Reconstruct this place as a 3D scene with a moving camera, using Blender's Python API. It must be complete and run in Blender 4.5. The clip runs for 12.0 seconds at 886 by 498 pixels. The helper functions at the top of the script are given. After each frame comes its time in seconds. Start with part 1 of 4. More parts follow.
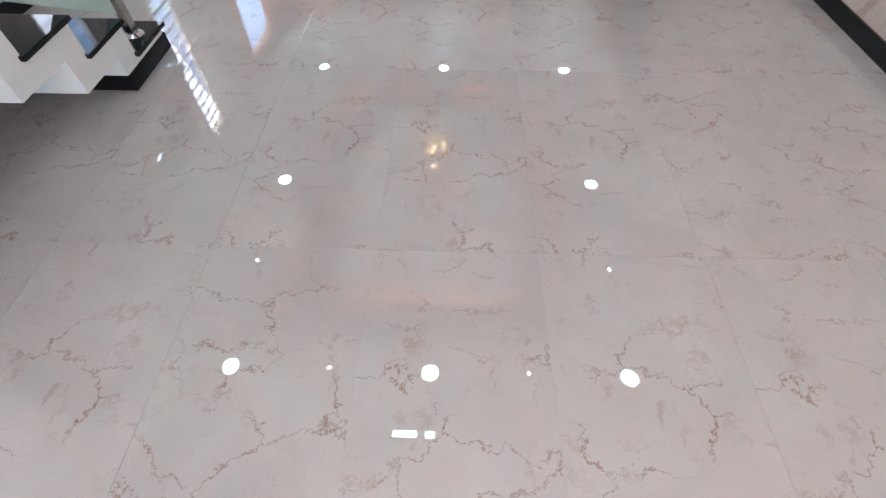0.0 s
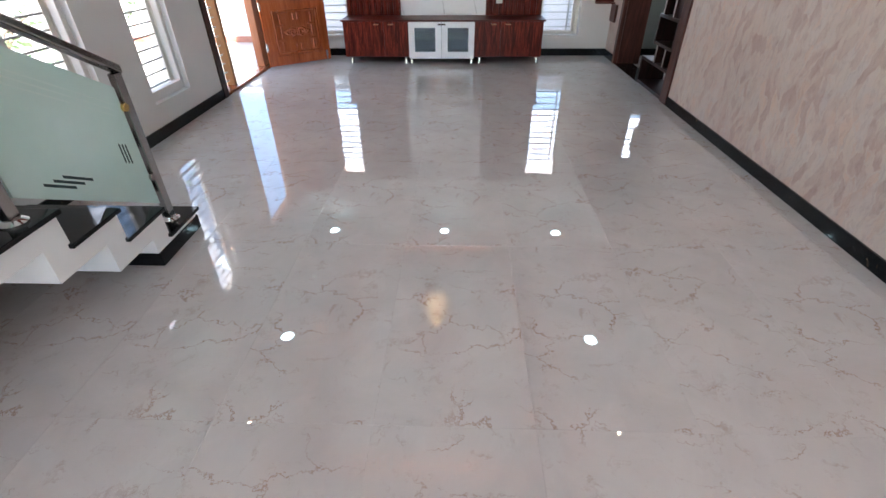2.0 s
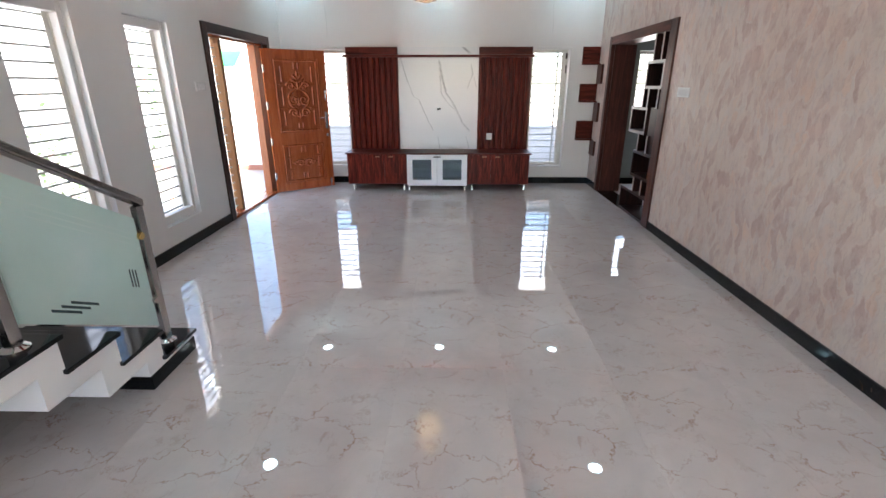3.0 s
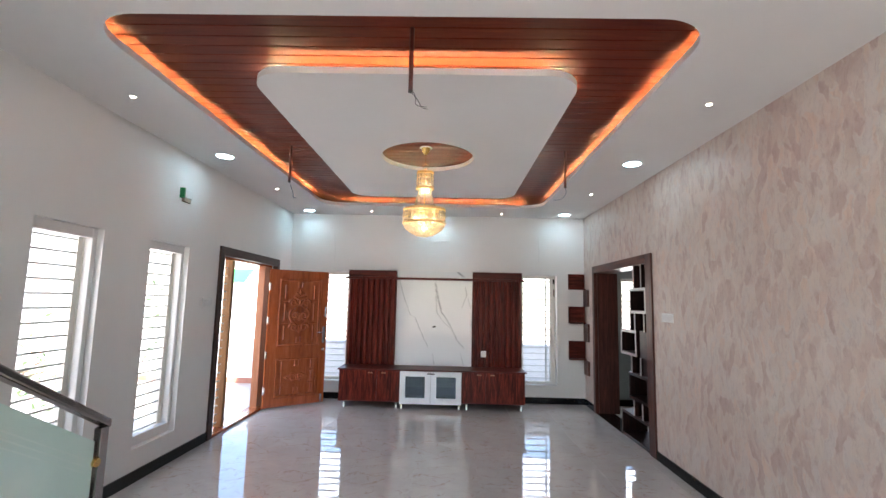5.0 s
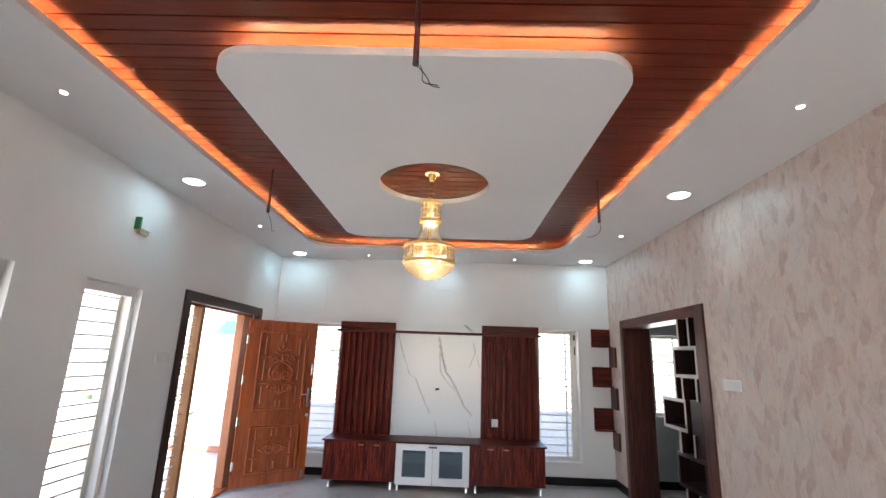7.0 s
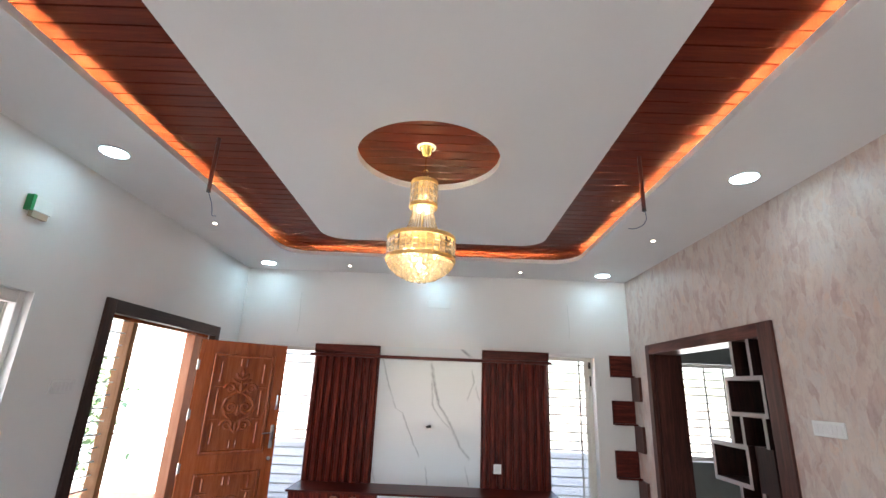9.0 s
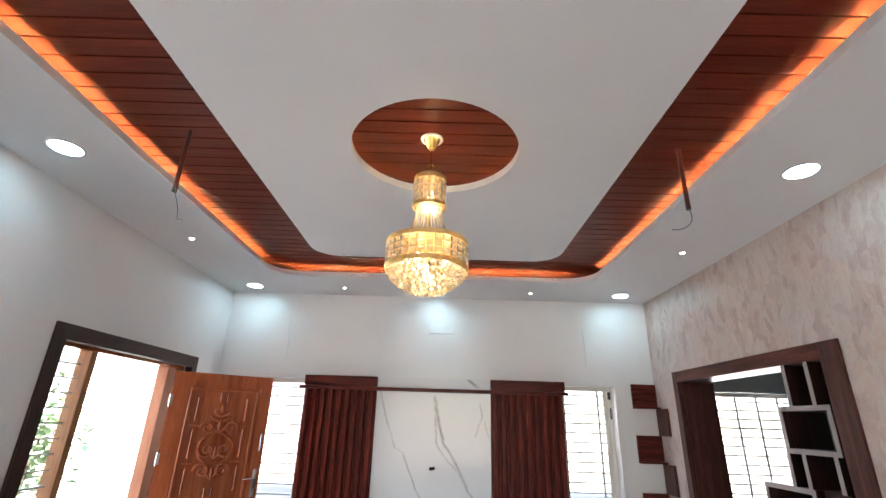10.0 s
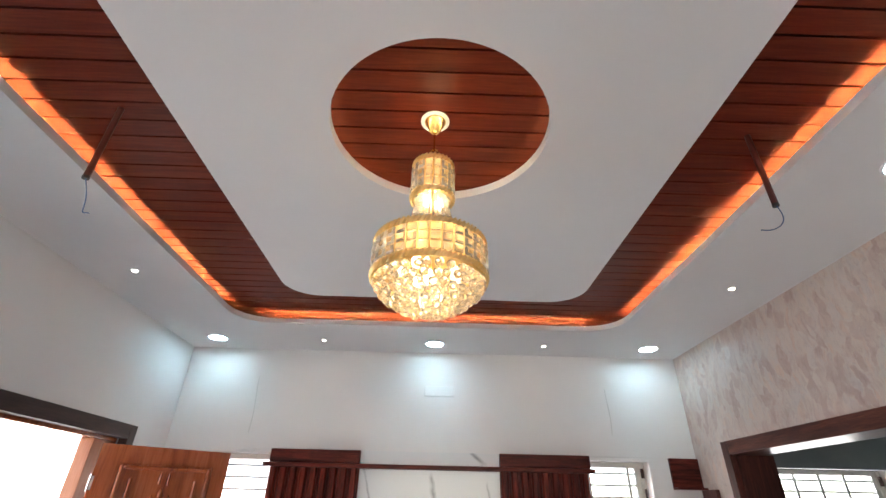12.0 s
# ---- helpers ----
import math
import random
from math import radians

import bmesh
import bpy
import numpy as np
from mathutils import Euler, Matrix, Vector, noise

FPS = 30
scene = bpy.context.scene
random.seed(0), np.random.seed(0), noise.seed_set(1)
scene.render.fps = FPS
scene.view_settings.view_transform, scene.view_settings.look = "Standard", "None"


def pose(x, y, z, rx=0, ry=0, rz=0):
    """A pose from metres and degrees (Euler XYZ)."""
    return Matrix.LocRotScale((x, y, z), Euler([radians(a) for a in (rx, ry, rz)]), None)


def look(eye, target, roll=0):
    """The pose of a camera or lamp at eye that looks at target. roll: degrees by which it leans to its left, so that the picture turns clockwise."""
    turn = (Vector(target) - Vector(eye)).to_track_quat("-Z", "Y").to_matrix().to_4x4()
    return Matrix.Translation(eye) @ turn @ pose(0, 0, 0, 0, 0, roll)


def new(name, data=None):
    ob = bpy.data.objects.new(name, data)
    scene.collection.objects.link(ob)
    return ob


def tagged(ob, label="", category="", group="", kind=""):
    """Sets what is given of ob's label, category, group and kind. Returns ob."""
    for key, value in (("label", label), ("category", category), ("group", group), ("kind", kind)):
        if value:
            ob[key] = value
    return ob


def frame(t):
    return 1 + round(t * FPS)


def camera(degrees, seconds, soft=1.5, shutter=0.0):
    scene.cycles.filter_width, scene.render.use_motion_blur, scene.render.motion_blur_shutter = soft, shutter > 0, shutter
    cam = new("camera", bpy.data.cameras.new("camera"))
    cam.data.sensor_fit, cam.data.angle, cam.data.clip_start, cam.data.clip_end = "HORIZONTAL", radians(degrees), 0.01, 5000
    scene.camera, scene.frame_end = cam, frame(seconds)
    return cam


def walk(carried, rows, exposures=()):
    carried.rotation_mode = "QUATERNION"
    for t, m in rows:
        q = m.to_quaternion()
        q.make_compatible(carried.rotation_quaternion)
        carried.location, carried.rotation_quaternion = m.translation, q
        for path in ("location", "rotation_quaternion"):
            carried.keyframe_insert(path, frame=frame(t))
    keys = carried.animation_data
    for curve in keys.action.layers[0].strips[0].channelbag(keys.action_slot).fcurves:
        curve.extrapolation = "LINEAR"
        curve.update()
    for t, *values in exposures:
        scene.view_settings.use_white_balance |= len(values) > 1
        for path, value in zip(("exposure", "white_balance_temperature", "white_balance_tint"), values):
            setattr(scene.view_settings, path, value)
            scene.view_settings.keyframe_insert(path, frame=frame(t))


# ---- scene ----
cam = camera(88.5, 12.0)
PATH = [
    (0, (0.216, -0.104, 1.336), (0.175, 1.104, -0.257), -0.2),
    (0.5, (0.222, -0.1, 1.372), (0.173, 1.201, -0.147), -0.5),
    (1, (0.225, -0.101, 1.401), (0.171, 1.315, -0.011), -0.5),
    (1.5, (0.232, -0.106, 1.432), (0.17, 1.431, 0.154), -0.6),
    (2, (0.23, -0.115, 1.479), (0.17, 1.539, 0.356), -0.4),
    (2.5, (0.234, -0.141, 1.525), (0.179, 1.63, 0.597), -0.1),
    (3, (0.234, -0.162, 1.561), (0.19, 1.718, 0.879), 0.0),
    (3.5, (0.238, -0.177, 1.584), (0.205, 1.773, 1.142), 0.6),
    (5.3, (0.252, -0.126, 1.602), (0.211, 1.852, 1.897), 1.4),
    (5.5, (0.255, -0.075, 1.602), (0.21, 1.899, 1.922), 1.5),
    (6, (0.212, 0.164, 1.608), (0.163, 2.127, 1.985), 1.7),
    (6.5, (0.18, 0.403, 1.618), (0.133, 2.358, 2.038), 1.8),
    (7, (0.177, 0.683, 1.626), (0.127, 2.628, 2.089), 2.0),
    (7.2, (0.18, 0.759, 1.629), (0.126, 2.703, 2.099), 2.1),
    (9, (0.131, 1.644, 1.631), (0.113, 3.557, 2.214), 2.4),
    (9.5, (0.091, 1.889, 1.626), (0.075, 3.784, 2.264), 2.2),
    (10, (0.058, 2.125, 1.647), (0.052, 3.995, 2.356), 1.7),
    (10.5, (0.07, 2.328, 1.626), (0.064, 4.158, 2.432), 1.3),
    (11, (0.056, 2.513, 1.632), (0.039, 4.305, 2.519), 1.2),
    (11.5, (0.025, 2.703, 1.64), (0.014, 4.465, 2.586), 1.3),
    (12, (-0.004, 2.852, 1.662), (0.021, 4.592, 2.649), 1.3),
]
walk(cam, [(t, look(eye, target, roll)) for t, eye, target, roll in PATH],
     [(0, 3.76), (1, 3.68), (2, 3.57), (3, 3.51), (5.3, 3.50), (7, 3.51), (12, 3.57)])

# ---- world, sun, exposure ----
world = bpy.data.worlds.new("sky")
scene.world = world
world.use_nodes = True
wn = world.node_tree.nodes
sky = wn.new("ShaderNodeTexSky")
sky.sky_type, sky.sun_disc = "NISHITA", False
sky.sun_elevation, sky.sun_rotation = radians(58), radians(150)
world.node_tree.links.new(sky.outputs[0], wn["Background"].inputs[0])
wn["Background"].inputs[1].default_value = 0.08
sun = new("sun", bpy.data.lights.new("sun", "SUN"))
sun.data.energy, sun.data.angle, sun.data.color = 3.2, radians(0.6), (1.0, 0.95, 0.88)
# fill lamp added at an assumed, unseen front opening behind the walk
lamp = new("front_fill_light", bpy.data.lights.new("front_fill_light", "AREA"))
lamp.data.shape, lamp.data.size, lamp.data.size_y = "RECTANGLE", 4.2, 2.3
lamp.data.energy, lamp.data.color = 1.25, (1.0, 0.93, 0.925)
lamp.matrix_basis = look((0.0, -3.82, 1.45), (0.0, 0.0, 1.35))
# area lamps standing in for sky light at the windows and above the door
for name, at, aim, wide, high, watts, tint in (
        ("window_one_daylight", (-2.7, 3.0, 1.5), (0.0, 3.0, 1.0), 0.50, 1.10, 0.6, (1.0, 0.955, 0.95)),
        ("window_two_daylight", (-2.7, 4.15, 1.5), (0.0, 4.15, 1.0), 0.50, 1.10, 0.65, (1.0, 0.955, 0.95)),
        ("window_three_daylight", (-1.7, 7.7, 1.5), (-1.4, 5.0, 0.3), 0.50, 1.10, 0.6, (1.0, 0.955, 0.95)),
        ("window_four_daylight", (1.7, 7.7, 1.5), (1.4, 5.0, 0.3), 0.50, 1.10, 0.6, (1.0, 0.955, 0.95)),
        ("next_room_daylight", (3.65, 7.70, 1.55), (3.65, 5.00, 1.0), 1.10, 0.95, 1.8, (0.93, 0.96, 1.0)),
        # blue fill lamp added outside above the entrance, out of view
        ("porch_sky_fill", (-3.05, 6.05, 2.75), (-1.6, 5.9, 0.3), 1.4, 0.7, 3.6, (0.60, 0.82, 1.0))):
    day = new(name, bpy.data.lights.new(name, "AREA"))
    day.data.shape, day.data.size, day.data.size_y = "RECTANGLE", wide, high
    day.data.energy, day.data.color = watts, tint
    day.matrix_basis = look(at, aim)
# point lamp added above the top plate for the chandelier's glow on the ceiling
bulb = new("chandelier_glow_fill", bpy.data.lights.new("chandelier_glow_fill", "POINT"))
bulb.data.energy, bulb.data.color, bulb.data.shadow_soft_size = 0.14, (1.0, 0.70, 0.38), 0.03
bulb.location = (-0.03, 4.33, 2.935)
sun.matrix_basis = look((5 * math.sin(radians(150)), 5 * math.cos(radians(150)), 8.0), (0, 0, 0))

# ---- room numbers (metres) ----
XL, XR, YB, YF = -2.445, 2.458, 7.433, -3.8     # left, right, back and front wall faces
ZC, ZW = 3.03, 3.15                             # soffit underside, plank underside
T = 0.23                                        # wall thickness

# ---- materials ----


def nodes_of(name):
    m = bpy.data.materials.new(name)
    m.use_nodes = True
    return m, m.node_tree.nodes, m.node_tree.links, m.node_tree.nodes["Principled BSDF"]


def ramp(nt, stops):
    r = nt.new("ShaderNodeValToRGB")
    e = r.color_ramp.elements
    while len(e) < len(stops):
        e.new(0.5)
    for k, (p, c) in enumerate(stops):
        e[k].position, e[k].color = p, (*c, 1) if len(c) == 3 else c
    return r


def coords(nt, lk, stretch=(1, 1, 1), turn=(0, 0, 0)):
    tc, mp = nt.new("ShaderNodeTexCoord"), nt.new("ShaderNodeMapping")
    mp.inputs["Scale"].default_value = stretch
    mp.inputs["Rotation"].default_value = [radians(a) for a in turn]
    lk.new(tc.outputs["Object"], mp.inputs[0])
    return mp.outputs[0]


def noise_tex(nt, lk, at, scale, detail=4, rough=0.55, distort=0.0):
    n = nt.new("ShaderNodeTexNoise")
    n.inputs["Scale"].default_value, n.inputs["Detail"].default_value = scale, detail
    n.inputs["Roughness"].default_value, n.inputs["Distortion"].default_value = rough, distort
    lk.new(at, n.inputs["Vector"])
    return n


def bumped(nt, lk, bsdf, height, strength, dist=0.002):
    b = nt.new("ShaderNodeBump")
    b.inputs["Strength"].default_value, b.inputs["Distance"].default_value = strength, dist
    lk.new(height, b.inputs["Height"])
    lk.new(b.outputs[0], bsdf.inputs["Normal"])


def plain(name, a, b=None, rough=0.5, metal=0.0, scale=6.0, bump=0.0, bscale=120.0, coat=0.0):
    """A surface of two close tones with fine grain."""
    m, nt, lk, s = nodes_of(name)
    b = b or [c * 0.88 for c in a]
    v = coords(nt, lk)
    n = noise_tex(nt, lk, v, scale)
    r = ramp(nt, [(0.3, a), (0.72, b)])
    lk.new(n.outputs[0], r.inputs[0])
    lk.new(r.outputs[0], s.inputs["Base Color"])
    f = noise_tex(nt, lk, v, bscale, 3)
    rr = ramp(nt, [(0.2, [max(rough - 0.06, 0.02)] * 3), (0.8, [min(rough + 0.06, 1)] * 3)])
    lk.new(f.outputs[0], rr.inputs[0])
    lk.new(rr.outputs[0], s.inputs["Roughness"])
    s.inputs["Metallic"].default_value, s.inputs["Coat Weight"].default_value = metal, coat
    s.inputs["Coat Roughness"].default_value = 0.05
    if bump:
        bumped(nt, lk, s, f.outputs[0], bump)
    return m


def wood(name, dark, mid, light, grain="z", rough=0.3, coat=0.3, scale=1.0, contrast=0.22, vary=0.0, spec=0.22):
    """Grain that runs along one axis, with fine pores and wide cathedral bands."""
    m, nt, lk, s = nodes_of(name)
    k = {"x": (0.6, 9, 9), "y": (9, 0.6, 9), "z": (9, 9, 0.6)}[grain]
    v = coords(nt, lk, [c * scale for c in k])
    if vary:
        info, add = nt.new("ShaderNodeNewGeometry"), nt.new("ShaderNodeVectorMath")
        mul = nt.new("ShaderNodeVectorMath")
        mul.operation = "SCALE"
        mul.inputs[0].default_value = (7, 31, 53)
        lk.new(info.outputs["Random Per Island"], mul.inputs["Scale"])
        lk.new(v, add.inputs[0])
        lk.new(mul.outputs[0], add.inputs[1])
        v = add.outputs[0]
    n = noise_tex(nt, lk, v, 1.6, 6, 0.6, 1.2)
    p = noise_tex(nt, lk, v, 14, 3, 0.6)
    mix = nt.new("ShaderNodeMix")
    mix.inputs[0].default_value = 0.35
    lk.new(n.outputs[0], mix.inputs[2])
    lk.new(p.outputs[0], mix.inputs[3])
    r = ramp(nt, [(0.5 - contrast, dark), (0.5, mid), (0.5 + contrast, light)])
    lk.new(mix.outputs[0], r.inputs[0])
    lk.new(r.outputs[0], s.inputs["Base Color"])
    s.inputs["Roughness"].default_value = rough
    s.inputs["Specular IOR Level"].default_value = spec
    s.inputs["Coat Weight"].default_value, s.inputs["Coat Roughness"].default_value = coat, 0.12
    bumped(nt, lk, s, p.outputs[0], 0.12, 0.001)
    return m


def glow(name, colour, strength):
    m, nt, lk, s = nodes_of(name)
    s.inputs["Base Color"].default_value = (0.8, 0.8, 0.8, 1)
    s.inputs["Emission Color"].default_value = (*colour, 1)
    s.inputs["Emission Strength"].default_value = strength
    return m


def marble_floor():
    m, nt, lk, s = nodes_of("polished_marble_tile")
    tc, info = nt.new("ShaderNodeTexCoord"), nt.new("ShaderNodeAttribute")
    info.attribute_name = "print"
    mul, add = nt.new("ShaderNodeVectorMath"), nt.new("ShaderNodeVectorMath")
    mul.operation = "SCALE"
    mul.inputs[0].default_value = (13.7, 29.3, 7.1)
    lk.new(info.outputs["Fac"], mul.inputs["Scale"])
    lk.new(tc.outputs["Object"], add.inputs[0])
    lk.new(mul.outputs[0], add.inputs[1])
    v = add.outputs[0]
    clouds = noise_tex(nt, lk, v, 3.2, 5, 0.6, 0.6)
    base = ramp(nt, [(0.3, (0.515, 0.47, 0.447)), (0.55, (0.56, 0.514, 0.49)), (0.75, (0.60, 0.558, 0.534))])
    lk.new(clouds.outputs[0], base.inputs[0])
    # broken cracks: cell borders on warped coordinates, kept only in patches
    warp = noise_tex(nt, lk, v, 5.5, 6, 0.68)
    wm = nt.new("ShaderNodeVectorMath")
    wm.operation = "MULTIPLY_ADD"
    wm.inputs[1].default_value = (0.30, 0.30, 0.30)
    lk.new(warp.outputs[1], wm.inputs[0])
    lk.new(v, wm.inputs[2])
    skew = nt.new("ShaderNodeMapping")
    skew.inputs["Rotation"].default_value, skew.inputs["Scale"].default_value = (0, 0, radians(28)), (1.0, 1.9, 1.0)
    lk.new(wm.outputs[0], skew.inputs[0])
    cell = nt.new("ShaderNodeTexVoronoi")
    cell.feature = "DISTANCE_TO_EDGE"
    cell.inputs["Scale"].default_value = 2.7
    lk.new(skew.outputs[0], cell.inputs["Vector"])
    line = ramp(nt, [(0.0, (1, 1, 1)), (0.006, (0.6, 0.6, 0.6)), (0.017, (0, 0, 0))])
    lk.new(cell.outputs["Distance"], line.inputs[0])
    where = noise_tex(nt, lk, v, 3.6, 3, 0.6)
    keep = ramp(nt, [(0.43, (0, 0, 0)), (0.56, (1, 1, 1))])
    lk.new(where.outputs[0], keep.inputs[0])
    blot = noise_tex(nt, lk, wm.outputs[0], 9.0, 6, 0.7, 0.8)
    bk = ramp(nt, [(0.57, (0, 0, 0)), (0.72, (0.48, 0.48, 0.48))])
    lk.new(blot.outputs[0], bk.inputs[0])
    both = nt.new("ShaderNodeMath")
    both.operation = "MULTIPLY"
    lk.new(line.outputs[0], both.inputs[0])
    lk.new(keep.outputs[0], both.inputs[1])
    top = nt.new("ShaderNodeMath")
    top.operation = "MAXIMUM"
    lk.new(both.outputs[0], top.inputs[0])
    lk.new(bk.outputs[0], top.inputs[1])
    damp = nt.new("ShaderNodeMath")
    damp.operation = "MULTIPLY"
    damp.inputs[1].default_value = 0.88
    lk.new(top.outputs[0], damp.inputs[0])
    mix = nt.new("ShaderNodeMix")
    mix.data_type = "RGBA"
    mix.inputs[7].default_value = (0.29, 0.15, 0.085, 1)
    lk.new(damp.outputs[0], mix.inputs[0])
    lk.new(base.outputs[0], mix.inputs[6])
    lk.new(mix.outputs[2], s.inputs["Base Color"])
    s.inputs["Roughness"].default_value = 0.010
    s.inputs["IOR"].default_value = 1.6
    s.inputs["Specular IOR Level"].default_value = 1.0
    wav = noise_tex(nt, lk, v, 5, 1)
    bumped(nt, lk, s, wav.outputs[0], 0.12, 0.002)
    return m


def stroke_wall():
    """Hand-brushed pink-beige texture paint: slanted overlapping strokes."""
    m, nt, lk, s = nodes_of("brushed_texture_paint")
    base = coords(nt, lk)
    warp = noise_tex(nt, lk, base, 7, 4, 0.65)
    wm = nt.new("ShaderNodeVectorMath")
    wm.operation = "MULTIPLY_ADD"
    wm.inputs[1].default_value = (0.10, 0.10, 0.10)
    lk.new(warp.outputs[1], wm.inputs[0])
    lk.new(base, wm.inputs[2])
    layers = []
    for lean, k, soft in ((-16, (1, 12.5, 4.6), 0.42), (14, (1, 15.0, 5.8), 0.36)):
        rot, st = nt.new("ShaderNodeMapping"), nt.new("ShaderNodeMapping")
        rot.inputs["Rotation"].default_value = (radians(lean), 0, 0)
        st.inputs["Scale"].default_value = k
        lk.new(wm.outputs[0], rot.inputs[0])
        lk.new(rot.outputs[0], st.inputs[0])
        cell = nt.new("ShaderNodeTexVoronoi")
        cell.feature = "SMOOTH_F1"
        cell.inputs["Smoothness"].default_value = soft
        cell.inputs["Scale"].default_value = 1.35
        lk.new(st.outputs[0], cell.inputs["Vector"])
        sep = nt.new("ShaderNodeSeparateColor")
        lk.new(cell.outputs["Color"], sep.inputs[0])
        tone = ramp(nt, [(0.08, (0.48, 0.365, 0.33)), (0.30, (0.555, 0.445, 0.40)), (0.50, (0.61, 0.525, 0.47)), (0.72, (0.57, 0.505, 0.48)), (0.92, (0.62, 0.48, 0.405))])
        lk.new(sep.outputs[0], tone.inputs[0])
        layers.append(tone.outputs[0])
    over = noise_tex(nt, lk, base, 3.4, 4, 0.6)
    ov = ramp(nt, [(0.40, (0, 0, 0)), (0.60, (1, 1, 1))])
    lk.new(over.outputs[0], ov.inputs[0])
    col = nt.new("ShaderNodeMix")
    col.data_type = "RGBA"
    lk.new(ov.outputs[0], col.inputs[0])
    lk.new(layers[0], col.inputs[6])
    lk.new(layers[1], col.inputs[7])
    fs = nt.new("ShaderNodeMapping")
    fs.inputs["Scale"].default_value = (1, 5, 1.6)
    lk.new(wm.outputs[0], fs.inputs[0])
    fine = noise_tex(nt, lk, fs.outputs[0], 9, 6, 0.7, 0.6)
    fr = ramp(nt, [(0.33, (0.84, 0.80, 0.79)), (0.52, (1, 1, 1)), (0.70, (1.0, 0.95, 0.90))])
    lk.new(fine.outputs[0], fr.inputs[0])
    mf = nt.new("ShaderNodeMix")
    mf.data_type, mf.blend_type = "RGBA", "MULTIPLY"
    mf.inputs[0].default_value = 1.0
    lk.new(col.outputs[2], mf.inputs[6])
    lk.new(fr.outputs[0], mf.inputs[7])
    cl = noise_tex(nt, lk, base, 1.8, 4, 0.6)
    cr = ramp(nt, [(0.35, (0.90, 0.87, 0.86)), (0.65, (1, 1, 1))])
    lk.new(cl.outputs[0], cr.inputs[0])
    mx = nt.new("ShaderNodeMix")
    mx.data_type, mx.blend_type = "RGBA", "MULTIPLY"
    mx.inputs[0].default_value = 1.0
    lk.new(mf.outputs[2], mx.inputs[6])
    lk.new(cr.outputs[0], mx.inputs[7])
    lk.new(mx.outputs[2], s.inputs["Base Color"])
    s.inputs["Roughness"].default_value = 0.42
    bumped(nt, lk, s, cell.outputs["Distance"], 0.35, 0.004)
    return m


def veined_panel():
    """White polished slab with a few long grey diagonal veins."""
    m, nt, lk, s = nodes_of("white_marble_laminate")
    v = coords(nt, lk)
    n = noise_tex(nt, lk, v, 9.0, 4, 0.6)
    wob, sp, hz = nt.new("ShaderNodeMath"), nt.new("ShaderNodeSeparateXYZ"), nt.new("ShaderNodeMath")
    lk.new(v, sp.inputs[0])
    wob.operation = "MULTIPLY_ADD"
    wob.inputs[1].default_value, wob.inputs[2].default_value = 0.05, -0.025
    lk.new(n.outputs[0], wob.inputs[0])
    bent = nt.new("ShaderNodeMath")
    lk.new(sp.outputs[0], bent.inputs[0])
    lk.new(wob.outputs[0], bent.inputs[1])
    hz.operation = "DIVIDE"
    hz.inputs[1].default_value = 1.6
    lk.new(sp.outputs[2], hz.inputs[0])
    total = None
    # each vein: half width, depth of tone, then its course as (height, place across), from the slab's foot up
    for wide, tone, course in (
            (0.010, 0.50, ((0.30, -0.10), (0.53, -0.22), (0.75, -0.31), (0.80, -0.40), (1.00, -0.48), (1.36, -0.59))),
            (0.017, 0.85, ((0.29, 0.47), (0.41, 0.37), (0.53, 0.30), (0.73, 0.20), (0.85, 0.11), (1.01, 0.06), (1.30, 0.0))),
            (0.012, 0.50, ((0.60, 0.24), (0.73, 0.11), (0.85, 0.03), (1.10, 0.015))),
            (0.010, 0.45, ((0.93, 0.44), (1.13, 0.51), (1.24, 0.49))),
            (0.009, 0.40, ((0.93, 0.58), (1.05, 0.54))),
            (0.024, 0.90, ((1.42, 0.46), (1.50, 0.37))),
            (0.010, 0.45, ((0.0, 0.01), (0.16, -0.02))),
            (0.008, 0.35, ((0.0, 0.48), (0.18, 0.43))),
            (0.007, 0.35, ((0.0, -0.58), (0.20, -0.64)))):
        path = ramp(nt, [(h / 1.6, [(x + 0.7) / 1.4] * 3) for h, x in course])
        lk.new(hz.outputs[0], path.inputs[0])
        c, d, r, p = (nt.new("ShaderNode" + k) for k in ("Math", "Math", "MapRange", "Math"))
        c.operation, d.operation, p.operation = "MULTIPLY_ADD", "SUBTRACT", "MULTIPLY"
        c.inputs[1].default_value, c.inputs[2].default_value = 1.4, -0.7
        lk.new(path.outputs[0], c.inputs[0])
        lk.new(bent.outputs[0], d.inputs[0])
        lk.new(c.outputs[0], d.inputs[1])
        e = nt.new("ShaderNodeMath")
        e.operation = "ABSOLUTE"
        lk.new(d.outputs[0], e.inputs[0])
        r.inputs[1].default_value, r.inputs[2].default_value = 0.0, wide * 1.5
        r.inputs[3].default_value, r.inputs[4].default_value = min(tone * 1.25, 1.0), 0.0
        lk.new(e.outputs[0], r.inputs[0])
        w = ramp(nt, [(max(course[0][0] / 1.6 - 0.02, 0), (0, 0, 0)), (course[0][0] / 1.6 + 0.01, (1, 1, 1)), (course[-1][0] / 1.6, (1, 1, 1)), (min(course[-1][0] / 1.6 + 0.03, 1), (0, 0, 0))])
        lk.new(hz.outputs[0], w.inputs[0])
        lk.new(r.outputs[0], p.inputs[0])
        lk.new(w.outputs[0], p.inputs[1])
        if total is None:
            total = p.outputs[0]
        else:
            q = nt.new("ShaderNodeMath")
            q.operation = "MAXIMUM"
            lk.new(total, q.inputs[0])
            lk.new(p.outputs[0], q.inputs[1])
            total = q.outputs[0]
    fade = noise_tex(nt, lk, v, 6.0, 3)
